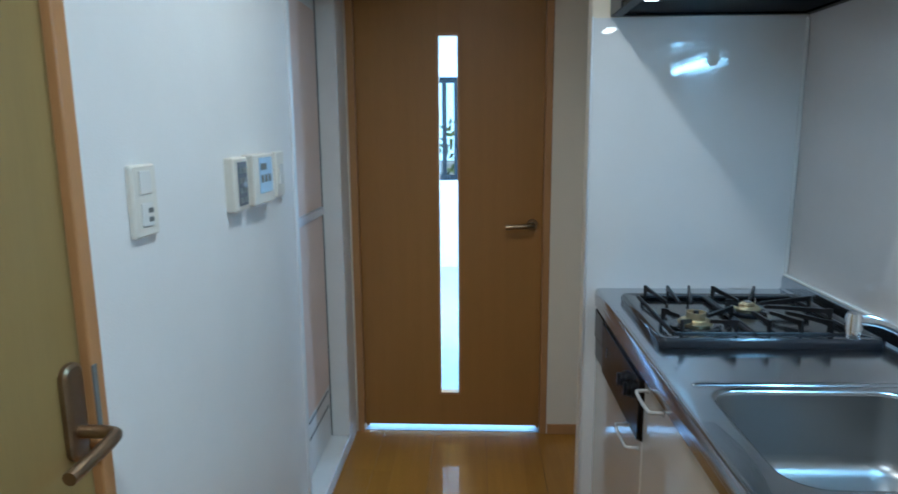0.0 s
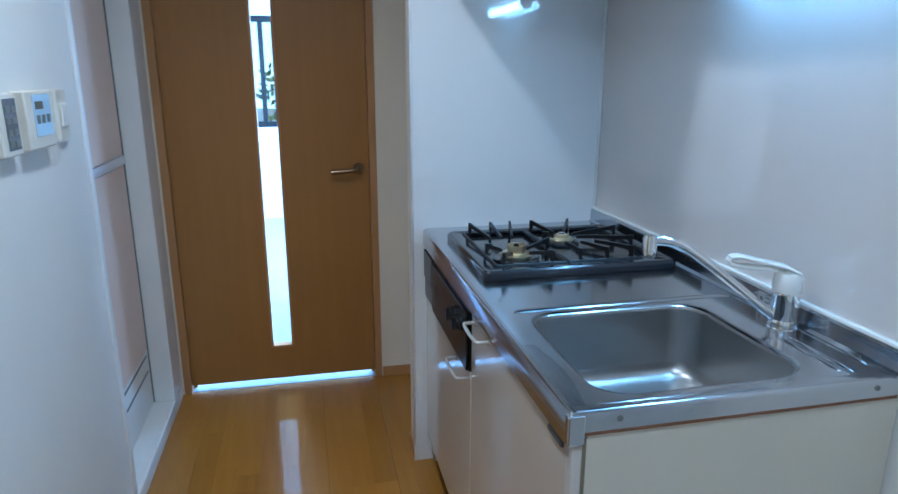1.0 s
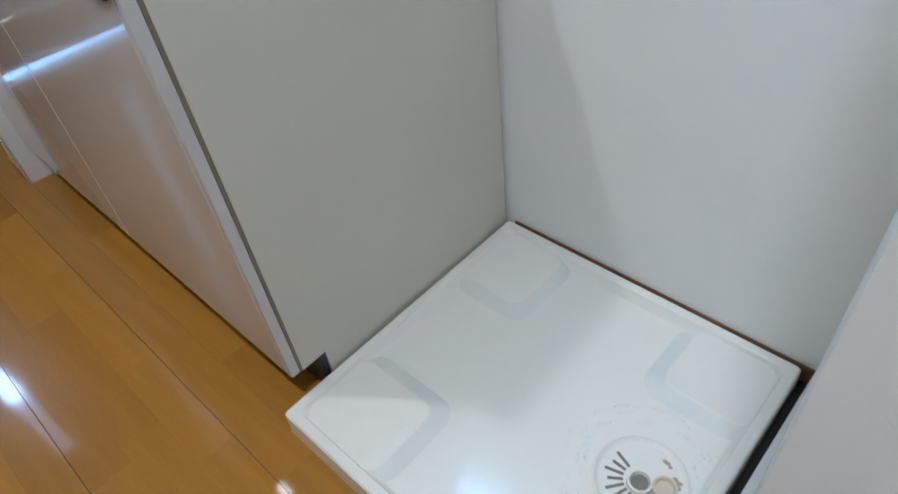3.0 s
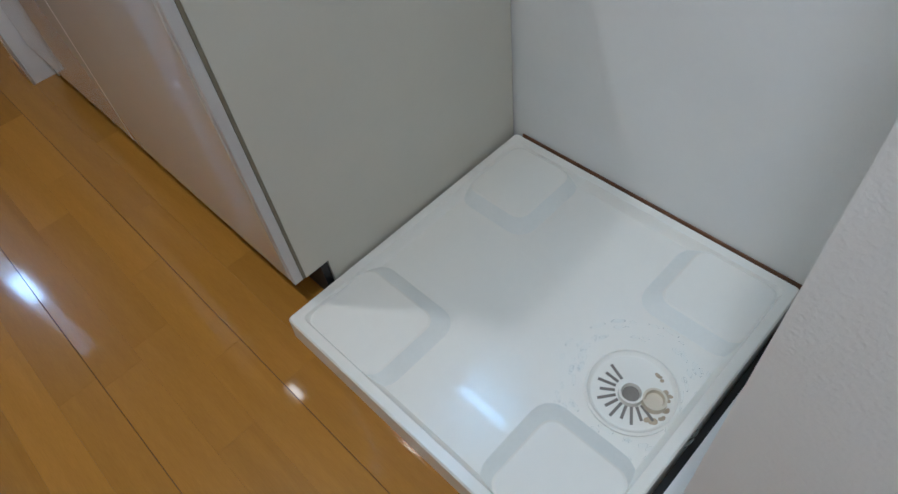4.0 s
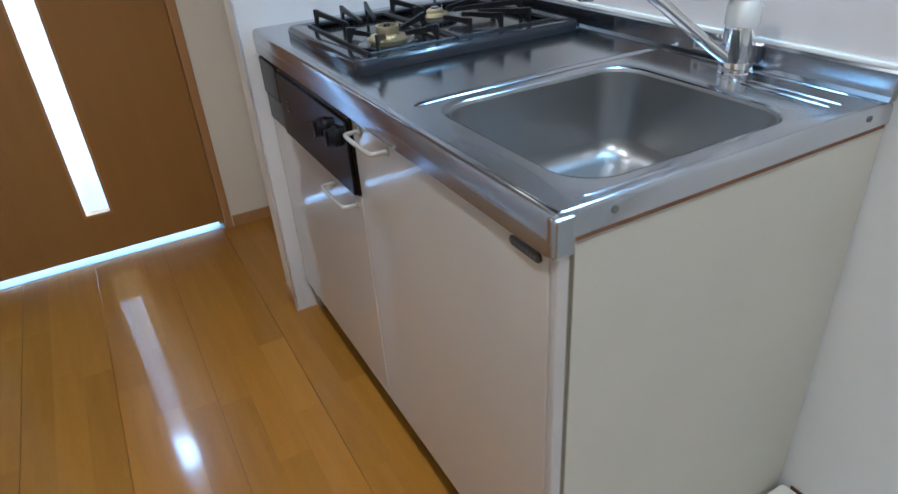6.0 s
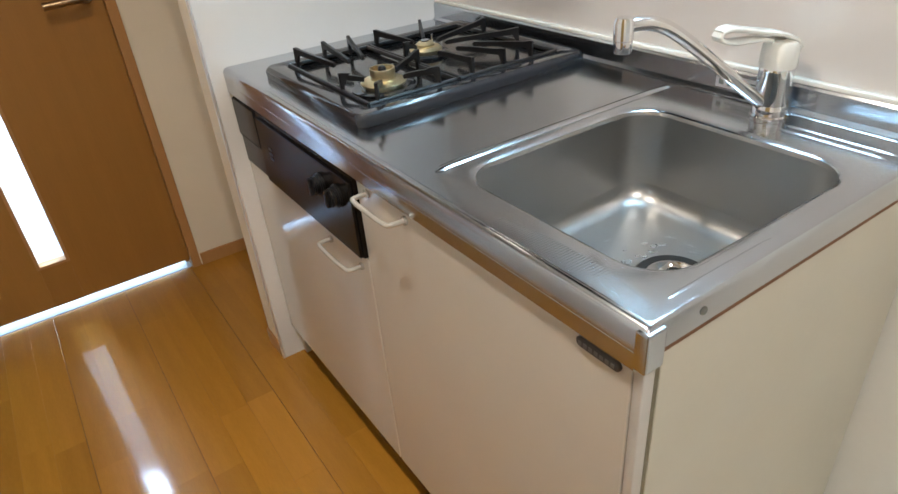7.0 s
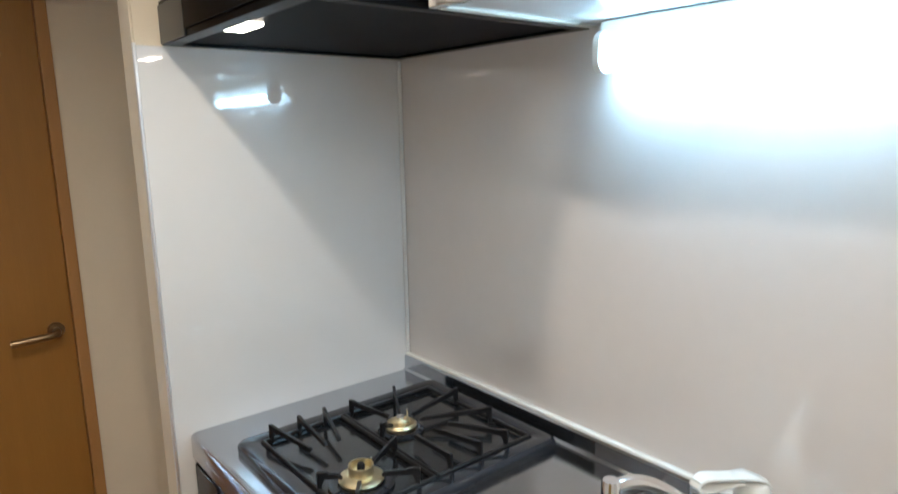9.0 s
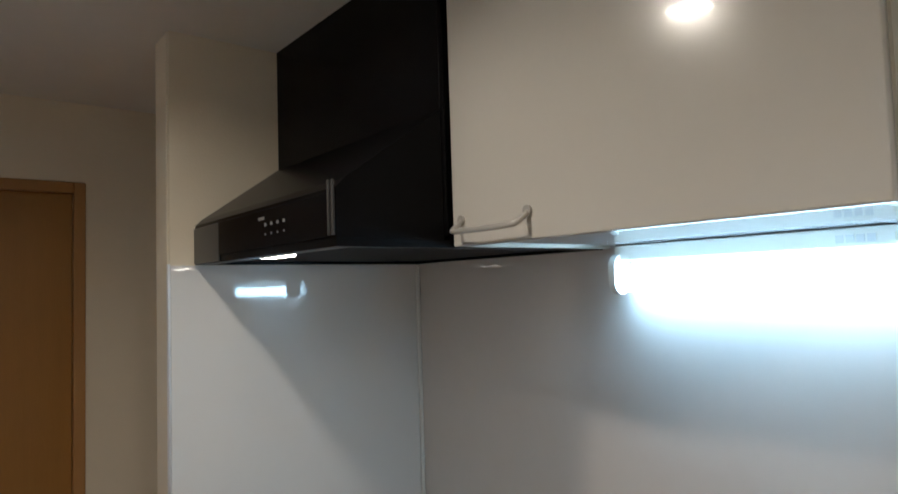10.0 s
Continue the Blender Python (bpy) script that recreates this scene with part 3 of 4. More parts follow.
# ---- steel worktop with sink ----
TOP = 0.85
TX0, TX1, TY0, TY1 = -0.605, -0.008, -0.003, CY
work = thing("worktop", -0.3, 0.6, TOP, "brushed stainless steel worktop with pressed sink bowl", "worktop")
SX0, SX1, SY0, SY1 = -0.530, -0.152, 0.046, 0.396
bm = B()
n = 10
rings = [(rrect(TX0, TX1, TY0, TY1, 0.001, n), TOP - 0.033),
         (rrect(TX0, TX1, TY0, TY1, 0.002, n), TOP - 0.010),
         (rrect(TX0 + 0.0013, TX1, TY0 + 0.001, TY1, 0.003, n), TOP - 0.0052),
         (rrect(TX0 + 0.0042, TX1, TY0 + 0.003, TY1, 0.004, n), TOP - 0.0018),
         (rrect(TX0 + 0.0095, TX1, TY0 + 0.006, TY1, 0.005, n), TOP),
         (rrect(TX0 + 0.0125, TX1 - 0.001, TY0 + 0.009, TY1 - 0.001, 0.006, n), TOP),
         (rrect(SX0 - 0.012, SX1 + 0.012, SY0 - 0.012, SY1 + 0.012, 0.070, n), TOP - 0.0005),
         (rrect(SX0 - 0.006, SX1 + 0.006, SY0 - 0.006, SY1 + 0.006, 0.066, n), TOP - 0.0018),
         (rrect(SX0 - 0.002, SX1 + 0.002, SY0 - 0.002, SY1 + 0.002, 0.062, n), TOP - 0.0045),
         (rrect(SX0, SX1, SY0, SY1, 0.060, n), TOP - 0.010),
         (rrect(SX0 + 0.006, SX1 - 0.006, SY0 + 0.006, SY1 - 0.006, 0.056, n), TOP - 0.132),
         (rrect(SX0 + 0.0085, SX1 - 0.0085, SY0 + 0.0085, SY1 - 0.0085, 0.055, n), TOP - 0.145),
         (rrect(SX0 + 0.015, SX1 - 0.015, SY0 + 0.015, SY1 - 0.015, 0.052, n), TOP - 0.1555),
         (rrect(SX0 + 0.024, SX1 - 0.024, SY0 + 0.024, SY1 - 0.024, 0.047, n), TOP - 0.162),
         (rrect(SX0 + 0.036, SX1 - 0.036, SY0 + 0.036, SY1 - 0.036, 0.040, n), TOP - 0.165)]
dc = (-0.314, 0.182)
rings.append(([(dc[0] + 0.060 * math.cos(math.atan2(y - dc[1], x - dc[0])), dc[1] + 0.060 * math.sin(math.atan2(y - dc[1], x - dc[0]))) for x, y in rings[-1][0]], TOP - 0.170))
rings.append(([(dc[0] + (x - dc[0]) * 0.88, dc[1] + (y - dc[1]) * 0.88) for x, y in rings[-1][0]], TOP - 0.178))
split_at = 7
loops(bm, rings[:split_at + 2])
sub("top", bm, "steel", work, "brushed steel deck")
bm = B()
loops(bm, rings[split_at + 1:])
sub("sink_bowl", bm, "basin", work, "satin steel sink bowl")
bm = B()
lathe(bm, (dc[0], dc[1], TOP - 0.178), [(0.0, -0.03), (0.045, -0.028), (0.052, -0.004), (0.056, 0.004)], 36)
sub("drain_cup", bm, "rubber", work)
bm = B()
extrude(bm, [(-0.008, TOP - 0.001), (-0.008, TOP + 0.042), (-0.018, TOP + 0.042), (-0.021, TOP + 0.038), (-0.021, TOP + 0.006), (-0.027, TOP + 0.0003), (-0.027, TOP - 0.001)], "y", TY0, TY1)
sub("upstand", bm, "steel", work, "low steel upstand")
sub("upstand_bead", box(B(), -0.0195, -0.0065, TY0, TY1, TOP + 0.0425, TOP + 0.050, 0.002), "white_plastic", work, "white sealing bead")
bm = B()
box(bm, TX0 - 0.0015, TX0 + 0.026, TY0 - 0.0025, TY0 + 0.014, TOP - 0.053, TOP - 0.0045, 0.0025)
sub("front_apron", box(B(), TX0 + 0.0003, TX0 + 0.012, TY0 + 0.013, TY1, TOP - 0.057, TOP - 0.0335, 0.001), "steel", work, "folded steel front edge")
sub("corner_cap", bm, "steel", work, "folded steel corner cap")
for x in (-0.523, -0.062):
    sub("screw", cyl(B(), (x, TY0 - 0.0006, TOP - 0.0155), 0.0048, 0.003, "y", 16, bevel=0.001), "gasket", work, "small dark screw")
sub("lower_edge", box(B(), TX0 + 0.02, TX1 - 0.01, TY0 + 0.0003, TY0 + 0.004, TOP - 0.0390, TOP - 0.0333), "rust", work, "brown board edge under the steel", False)
bm = B()
for i in range(56):
    y = 0.020 + i * 0.0042
    w = 0.020 + 0.014 * math.sin(math.pi * (i + 1) / 58)
    extrude(bm, [(y, TOP - 0.0003), (y + 0.0021, TOP - 0.0003), (y + 0.0021, TOP + 0.00004), (y + 0.00105, TOP + 0.00011), (y, TOP + 0.00004)], "x", TX0 + 0.0150, TX0 + 0.0150 + w)
tagged(sub("ribbed_strip", bm, "steel", work, "finely ribbed steel strip", False), kind="stuff")
# pressed ridges round the bowl
def ridge(pts, w, h):
    bm = B()
    P = [Vector((*p, 0)) for p in pts]
    for _ in range(2):
        Q = [P[0]]
        for a, b in zip(P, P[1:]):
            Q += [a.lerp(b, 0.2), a.lerp(b, 0.8)]
        P = Q + [P[-1]]
    for a, b in ((0, 1), (-1, -2)):
        P.insert(1 if a == 0 else len(P) - 1, P[a] + (P[b] - P[a]).normalized() * min(0.02, (P[b] - P[a]).length * 0.6))
    rows = []
    for i, p in enumerate(P):
        d = (P[min(i + 1, len(P) - 1)] - P[max(i - 1, 0)]).normalized()
        q = Vector((-d.y, d.x, 0))
        k = min(1.0, 0.25 + min((p - P[0]).length, (p - P[-1]).length) / 0.014)
        rows.append([bm.verts.new(p + q * w * k * u + Vector((0, 0, TOP - 0.0003 + h * k * v))) for u, v in ((-0.5, 0), (-0.3, 0.75), (0, 1), (0.3, 0.75), (0.5, 0))])
    for a, b in zip(rows, rows[1:]):
        for k in range(4):
            bm.faces.new((a[k], a[k + 1], b[k + 1], b[k]))
    sub("pressed_ridge", bm, "steel", work, "raised pressed ridge")


ridge([(-0.555, 0.419), (-0.530, 0.426), (-0.300, 0.427), (-0.065, 0.427), (-0.040, 0.421)], 0.017, 0.0034)
ridge([(-0.036, 0.412), (-0.034, 0.30), (-0.034, 0.05)], 0.008, 0.0022)
ridge([(-0.100, 0.185), (-0.100, 0.035)], 0.010, 0.0028)
ridge([(-0.080, 0.185), (-0.080, 0.030)], 0.010, 0.0028)
ridge([(-0.550, 0.020), (-0.380, 0.018)], 0.007, 0.0006)
ridge([(TX0 + 0.0115, 0.006), (TX0 + 0.0115, CY - 0.004)], 0.005, 0.0010)
# thin black strip along the upstand behind the cooktop
sub("black_strip", box(B(), -0.0222, -0.0205, 0.56, 1.001, TOP + 0.010, TOP + 0.037, 0.0004), "black", work, "black strip on the upstand", False)
lab = thing("sticker", -0.022, 0.315, TOP + 0.022, "small clear printed sticker on the steel upstand", "sticker")
sub("film", box(B(), -0.0224, -0.0212, 0.268, 0.352, TOP + 0.010, TOP + 0.032), "alu", lab, "", False)
bm = B()
for k in range(3):
    box(bm, -0.0230, -0.0224, 0.275, 0.330 - 0.012 * (k % 2), TOP + 0.014 + 0.005 * k, TOP + 0.0165 + 0.005 * k)
box(bm, -0.0230, -0.0224, 0.337, 0.346, TOP + 0.015, TOP + 0.024)
sub("print", bm, "gasket", lab, "", False)
# badge
badge = thing("badge", FX, 0.060, 0.779, "small dark oval maker's badge on the cabinet door", "badge")
bm = B()
loops(bm, [(rrect(0.029, 0.092, 0.772, 0.786, 0.0068, 5), FX + 0.0), (rrect(0.029, 0.092, 0.772, 0.786, 0.0068, 5), FX - 0.003), (rrect(0.031, 0.090, 0.774, 0.784, 0.0048, 5), FX - 0.0042)], True, True)
for v in bm.verts:
    v.co = Vector((v.co.z, v.co.x, v.co.y))
sub("plate", bm, "badge", badge)
bm = B()
for i in range(7):
    box(bm, FX - 0.0052, FX - 0.0035, 0.036 + i * 0.0078, 0.0405 + i * 0.0078, 0.7765, 0.7815)
sub("lettering", bm, "letter", badge, "", False)

# strainer
strainer = thing("strainer", dc[0], dc[1], TOP - 0.172, "round chrome sink strainer with black rubber ring", "sink strainer")
sub("rubber_ring", lathe(B(), (dc[0], dc[1], TOP - 0.175), [(0.034, 0.004), (0.040, 0.012), (0.052, 0.013), (0.057, 0.008), (0.055, -0.002), (0.036, -0.002), (0.034, 0.004)], 40), "rubber", strainer)
sub("dish", lathe(B(), (dc[0], dc[1], TOP - 0.175), [(0.0, -0.004), (0.018, -0.004), (0.030, 0.004), (0.036, 0.012), (0.039, 0.012)], 40), "chrome", strainer, "dished chrome plate")
sub("knob", lathe(B(), (dc[0], dc[1], TOP - 0.179), [(0.006, 0), (0.005, 0.012), (0.011, 0.018), (0.010, 0.023), (0, 0.024)], 20), "rubber", strainer, "dark centre knob")

# ---- mixer tap ----
FB = (-0.062, 0.227)
tap = thing("mixer_tap", FB[0], FB[1], TOP, "chrome single-lever mixer tap with white lever", "tap")
bz = TOP - 0.003
sub("body", lathe(B(), (FB[0], FB[1], bz), [(0, 0), (0.027, 0), (0.028, 0.006), (0.0262, 0.008), (0.0262, 0.022), (0.0252, 0.024), (0.0252, 0.076), (0.024, 0.079), (0, 0.079)], 40), "chrome", tap)
ux, uy = -0.966, 0.257
def along(d, z):
    return (FB[0] + ux * d, FB[1] + uy * d, z)
bm = B()
tube(bm, [along(0.012, bz + 0.022), along(0.05, bz + 0.050), along(0.186, bz + 0.158), along(0.232, bz + 0.178), along(0.270, bz + 0.177)], 0.0098, 18, 3)
sub("spout", bm, "chrome", tap)
tipx, tipy, _z = along(0.271, 0)
sub("aerator", lathe(B(), (tipx, tipy, bz + 0.143), [(0.0, 0), (0.0115, 0), (0.0125, 0.002), (0.0125, 0.016), (0.0133, 0.017), (0.0133, 0.040), (0.011, 0.0455), (0, 0.0465)], 28), "chrome", tap)
sub("cap", lathe(B(), (FB[0], FB[1], bz + 0.0795), [(0, 0), (0.0255, 0), (0.0268, 0.004), (0.0262, 0.030), (0.022, 0.039), (0.012, 0.043), (0, 0.044)], 36), "white_plastic", tap, "white plastic lever cap")
bm = B()
sx, sy = -uy, ux
def ribbon(bm, pts, halves, thick):
    """A flat band through (distance, height) points, its half width and thickness given along it."""
    rows = []
    for k, (d, z) in enumerate(pts):
        a, b = pts[max(k - 1, 0)], pts[min(k + 1, len(pts) - 1)]
        t = Vector((b[0] - a[0], b[1] - a[1])).normalized()
        n = Vector((-t.y, t.x))
        ring = []
        for u, v in ((-1, 0.4), (-0.8, 1), (0.8, 1), (1, 0.4), (1, -0.4), (0.8, -1), (-0.8, -1), (-1, -0.4)):
            q = (d + n.x * thick * v, z + n.y * thick * v)
            p = Vector(along(q[0], q[1]))
            ring.append(bm.verts.new(p + Vector((sx, sy, 0)) * halves[k] * u))
        rows.append(ring)
    for a, b in zip(rows, rows[1:]):
        for k in range(8):
            m = (k + 1) % 8
            bm.faces.new((a[k], a[m], b[m], b[k]))
    bm.faces.new(rows[0][::-1])
    bm.faces.new(rows[-1])


top = [(-0.020, 0.108), (-0.010, 0.120), (0.008, 0.129), (0.030, 0.134), (0.055, 0.139), (0.080, 0.145), (0.098, 0.149), (0.109, 0.1485), (0.116, 0.1455)]
low = [(0.116, 0.1455), (0.1185, 0.1405), (0.116, 0.1365), (0.106, 0.132), (0.090, 0.129), (0.068, 0.128), (0.044, 0.127), (0.026, 0.122)]
ribbon(bm, [(d, bz + z) for d, z in top], [0.020, 0.021, 0.019, 0.015, 0.013, 0.0135, 0.0135, 0.012, 0.010], 0.0034)
ribbon(bm, [(d, bz + z) for d, z in low], [0.010, 0.0105, 0.012, 0.0135, 0.0135, 0.013, 0.012, 0.010], 0.0030)
sub("lever", bm, "white_plastic", tap, "white plastic loop lever")

# ---- gas cooktop ----
KX0, KX1, KY0, KY1 = -0.558, -0.038, 0.640, 1.072
KT = 0.873
hob = thing("gas_cooktop", -0.305, 0.84, TOP, "dark enamel two-burner gas cooktop set in steel worktop", "cooktop")
bm = B()
n = 7
loops(bm, [(rrect(KX0, KX1, KY0, KY1, 0.018, n), TOP + 0.0003),
           (rrect(KX0 - 0.001, KX1 + 0.001, KY0 - 0.001, KY1 + 0.001, 0.019, n), TOP + 0.013),
           (rrect(KX0 + 0.0015, KX1 - 0.0015, KY0 + 0.0015, KY1 - 0.0015, 0.018, n), TOP + 0.019),
           (rrect(KX0 + 0.006, KX1 - 0.006, KY0 + 0.006, KY1 - 0.006, 0.016, n), KT),
           (rrect(KX0 + 0.033, KX1 - 0.033, KY0 + 0.033, KY1 - 0.033, 0.014, n), KT + 0.0005),
           (rrect(KX0 + 0.039, KX1 - 0.039, KY0 + 0.039, KY1 - 0.039, 0.012, n), KT - 0.003)], True)
sub("frame_top", bm, "enamel", hob, "dark grey enamel rim")
bm = B()
loops(bm, [(rrect(KX0 + 0.038, KX1 - 0.038, KY0 + 0.038, KY1 - 0.038, 0.010, n), KT - 0.001),
           (rrect(KX0 + 0.046, KX1 - 0.046, KY0 + 0.046, KY1 - 0.046, 0.012, n), KT - 0.010)], False, True)
sub("drip_pan", bm, "black", hob, "black enamel drip pan")
BURN = ((-0.436, 0.768, 1.0), (-0.256, 0.899, 0.82))
for bx, by, s in BURN:
    zb = KT - 0.010
    sub("spill_ring", lathe(B(), (bx, by, zb), [(0.060 * s, 0.0005), (0.062 * s, 0.005), (0.050 * s, 0.008), (0.036 * s, 0.003)], 40), "enamel", hob)
    b = sub("burner", lathe(B(), (bx, by, zb), [(0.034 * s, 0.0), (0.034 * s, 0.009), (0.042 * s, 0.010), (0.043 * s, 0.014), (0.036 * s, 0.019), (0.024 * s, 0.020), (0.023 * s, 0.024)], 40), "brass", hob, "brass burner head")
    bm = B()
    lathe(bm, (bx, by, zb + 0.020), [(0.015 * s, 0.0), (0.0225 * s, 0.001), (0.0235 * s, 0.006), (0.0235 * s, 0.019), (0.0205 * s, 0.019), (0.0195 * s, 0.006), (0.0, 0.004)], 36)
    if s < 1:
        bm.free()
        bm = lathe(B(), (bx, by, zb + 0.018), [(0.024 * s, 0), (0.024 * s, 0.006), (0.018 * s, 0.010), (0.010 * s, 0.008), (0, 0.008)], 36)
    sub("burner_cap", bm, "brass", hob, "brass burner crown")
    sub("sensor", lathe(B(), (bx, by, zb + 0.018), [(0.0075, 0), (0.0075, 0.020), (0.0055, 0.024), (0, 0.025)] if s == 1 else [(0.009, 0), (0.009, 0.014), (0.004, 0.015), (0, 0.015)], 18), "iron" if s == 1 else "chrome", hob)
    sub("igniter", cyl(B(), (bx + 0.030 * s, by + 0.012 * s, zb + 0.022), 0.0022, 0.030, "z", 8), "chrome", hob)


def bar(bm, pts, w=0.0065, h=0.010):
    """A flat cast bar with an upright section through the points."""
    P = [Vector(p) for p in pts]
    rows = []
    for i, p in enumerate(P):
        d = P[min(i + 1, len(P) - 1)] - P[max(i - 1, 0)]
        s = Vector((-d.y, d.x, 0))
        s = s.normalized() if s.length > 1e-6 else Vector((1, 0, 0))
        rows.append([bm.verts.new(p + q) for q in (s * w / 2, s * w * 0.48 + Vector((0, 0, h * 0.65)), s * w * 0.25 + Vector((0, 0, h)), -s * w * 0.25 + Vector((0, 0, h)), -s * w * 0.48 + Vector((0, 0, h * 0.65)), -s * w / 2)])
    for a, b in zip(rows, rows[1:]):
        for k in range(6):
            j = (k + 1) % 6
            bm.faces.new((a[k], a[j], b[j], b[k]))
    bm.faces.new(rows[0][::-1])
    bm.faces.new(rows[-1])


GZ = KT - 0.004
def grate(x0, x1, y0, y1, fingers, name):
    g = thing("pan_grate", (x0 + x1) / 2, (y0 + y1) / 2, GZ, "black cast-iron pan grate on the gas cooktop", "pan grate", "grates on the cooktop")
    bm = B()
    for a, b in (((x0, y0), (x1, y0)), ((x1, y0), (x1, y1)), ((x1, y1), (x0, y1)), ((x0, y1), (x0, y0))):
        bar(bm, [(*a, GZ), (*b, GZ)], 0.008, 0.007)
    sub("ring", bm, "iron", g, smooth=False)
    for (ax, ay), (bx, by), t in fingers:
        bm = B()
        A, E2 = Vector((ax, ay)), Vector((bx, by))
        d = (E2 - A)
        u = d.normalized()
        n = Vector((-u.y, u.x)) * 0.0032
        ln = d.length
        prof = [(-0.002, -0.004), (-0.002, 0.033 + t), (0.004, 0.0335 + t), (0.020, 0.0305 + t), (0.35 * ln, 0.0290 + t * 0.6), (0.7 * ln, 0.0265), (0.95 * ln, 0.0225), (ln, 0.018),
                (0.97 * ln, 0.013), (0.7 * ln, 0.0170), (0.35 * ln, 0.0185 + t * 0.6), (0.012, 0.0195 + t), (0.0065, 0.0120), (0.0055, -0.004)]
        sides = [[bm.verts.new((*(A + u * a + n * k), GZ + z)) for a, z in prof] for k in (-1, 1)]
        bm.faces.new(sides[0][::-1])
        bm.faces.new(sides[1])
        for k in range(len(prof)):
            m = (k + 1) % len(prof)
            bm.faces.new((sides[0][k], sides[0][m], sides[1][m], sides[1][k]))
        sub("finger", bm, "iron", g, smooth=False)
    return g


gx0, gx1, gy0, gy1 = KX0 + 0.044, KX1 - 0.044, KY0 + 0.044, KY1 - 0.044
xm = -0.325
f1, f2 = [], []
c1, c2 = Vector(BURN[0][:2]), Vector(BURN[1][:2])
def toward(p, c, stop):
    p = Vector(p)
    d = (c - p)
    return (tuple(p), tuple(p + d * (1 - stop / d.length)), 0.003)
for x in (-0.497, -0.433, -0.372):
    f1.append(((x, gy1), (x + (c1.x - x) * 0.5, gy1 - 0.125), 0.004))
f1.append(toward((gx0, c1.y + 0.02), c1, 0.036))
f1.append(toward((gx0 + 0.018, gy0), c1, 0.034))
f1.append(toward((xm - 0.040, gy0), c1, 0.040))
f1.append(toward((xm - 0.004, c1.y + 0.045), c1, 0.036))
for x in (-0.290, -0.215, -0.145):
    f2.append(((x, gy0), (x + (c2.x - x) * 0.4, gy0 + 0.135), 0.003))
f2.append(toward((xm + 0.020, gy1), c2, 0.03))
f2.append(toward((-0.186, gy1), c2, 0.03))
f2.append(toward((gx1, c2.y + 0.02), c2, 0.03))
f2.append(toward((gx1 - 0.01, c2.y - 0.11), c2, 0.04))
f2.append(toward((xm + 0.006, c2.y - 0.02), c2, 0.03))
grate(gx0, xm - 0.004, gy0, gy1, f1, "front")
grate(xm + 0.004, gx1, gy0, gy1, f2, "back")

# grill control front of the cooktop
sub("control_panel", box(B(), FX - 0.006, FX + 0.018, SPLIT + 0.002, CY - 0.018, 0.629, 0.790, 0.003), "panel_black", hob, "glossy black grill front")
sub("grill_door", box(B(), FX - 0.0125, FX - 0.0065, SPLIT + 0.004, 1.046, 0.632, 0.780, 0.002), "panel_black", hob, "dark grill door")
sub("end_block", box(B(), FX - 0.0095, FX - 0.0065, 1.062, CY - 0.022, 0.700, 0.788, 0.003), "panel_black", hob, "dark filler block", False)
for y, z in ((0.728, 0.738), (0.660, 0.740)):
    bm = B()
    cyl(bm, (FX - 0.0165, y, z), 0.021, 0.008, "x", 32, bevel=0.002)
    cyl(bm, (FX - 0.025, y, z), 0.017, 0.012, "x", 28, bevel=0.003)
    box(bm, FX - 0.037, FX - 0.030, y - 0.005, y + 0.005, z - 0.016, z + 0.016, 0.0015)
    sub("knob", bm, "knob", hob, "black control knob")
bm = B()
for k in range(3):
    box(bm, FX - 0.0135, FX - 0.0126, 0.975, 0.992, 0.700 + 0.011 * k, 0.706 + 0.011 * k)
sub("print", bm, "hood_grey", hob, "", False)

# ---- washing machine tray ----
tray = thing("washing_tray", -0.325, -0.34, 0, "white plastic washing-machine drip tray on the floor", "washing tray")
WX_0, WX_1, WY_0, WY_1, WT = -0.642, -0.005, -0.648, -0.003, 0.056
bm = B()
n = 6
loops(bm, [(rrect(WX_0, WX_1, WY_0, WY_1, 0.008, n), 0.0),
           (rrect(WX_0 + 0.002, WX_1 - 0.002, WY_0 + 0.002, WY_1 - 0.002, 0.008, n), WT - 0.004),
           (rrect(WX_0 + 0.005, WX_1 - 0.005, WY_0 + 0.005, WY_1 - 0.005, 0.008, n), WT),
           (rrect(WX_0 + 0.022, WX_1 - 0.022, WY_0 + 0.022, WY_1 - 0.022, 0.012, n), WT - 0.001),
           (rrect(WX_0 + 0.030, WX_1 - 0.030, WY_0 + 0.030, WY_1 - 0.030, 0.014, n), WT - 0.016),
           (rrect(WX_0 + 0.034, WX_1 - 0.034, WY_0 + 0.034, WY_1 - 0.034, 0.014, n), WT - 0.020)], False, True)
sub("pan", bm, "tray", tray)
ZB = WT - 0.020
fx0, fx1, fy0, fy1 = WX_0 + 0.036, WX_1 - 0.036, WY_0 + 0.036, WY_1 - 0.036
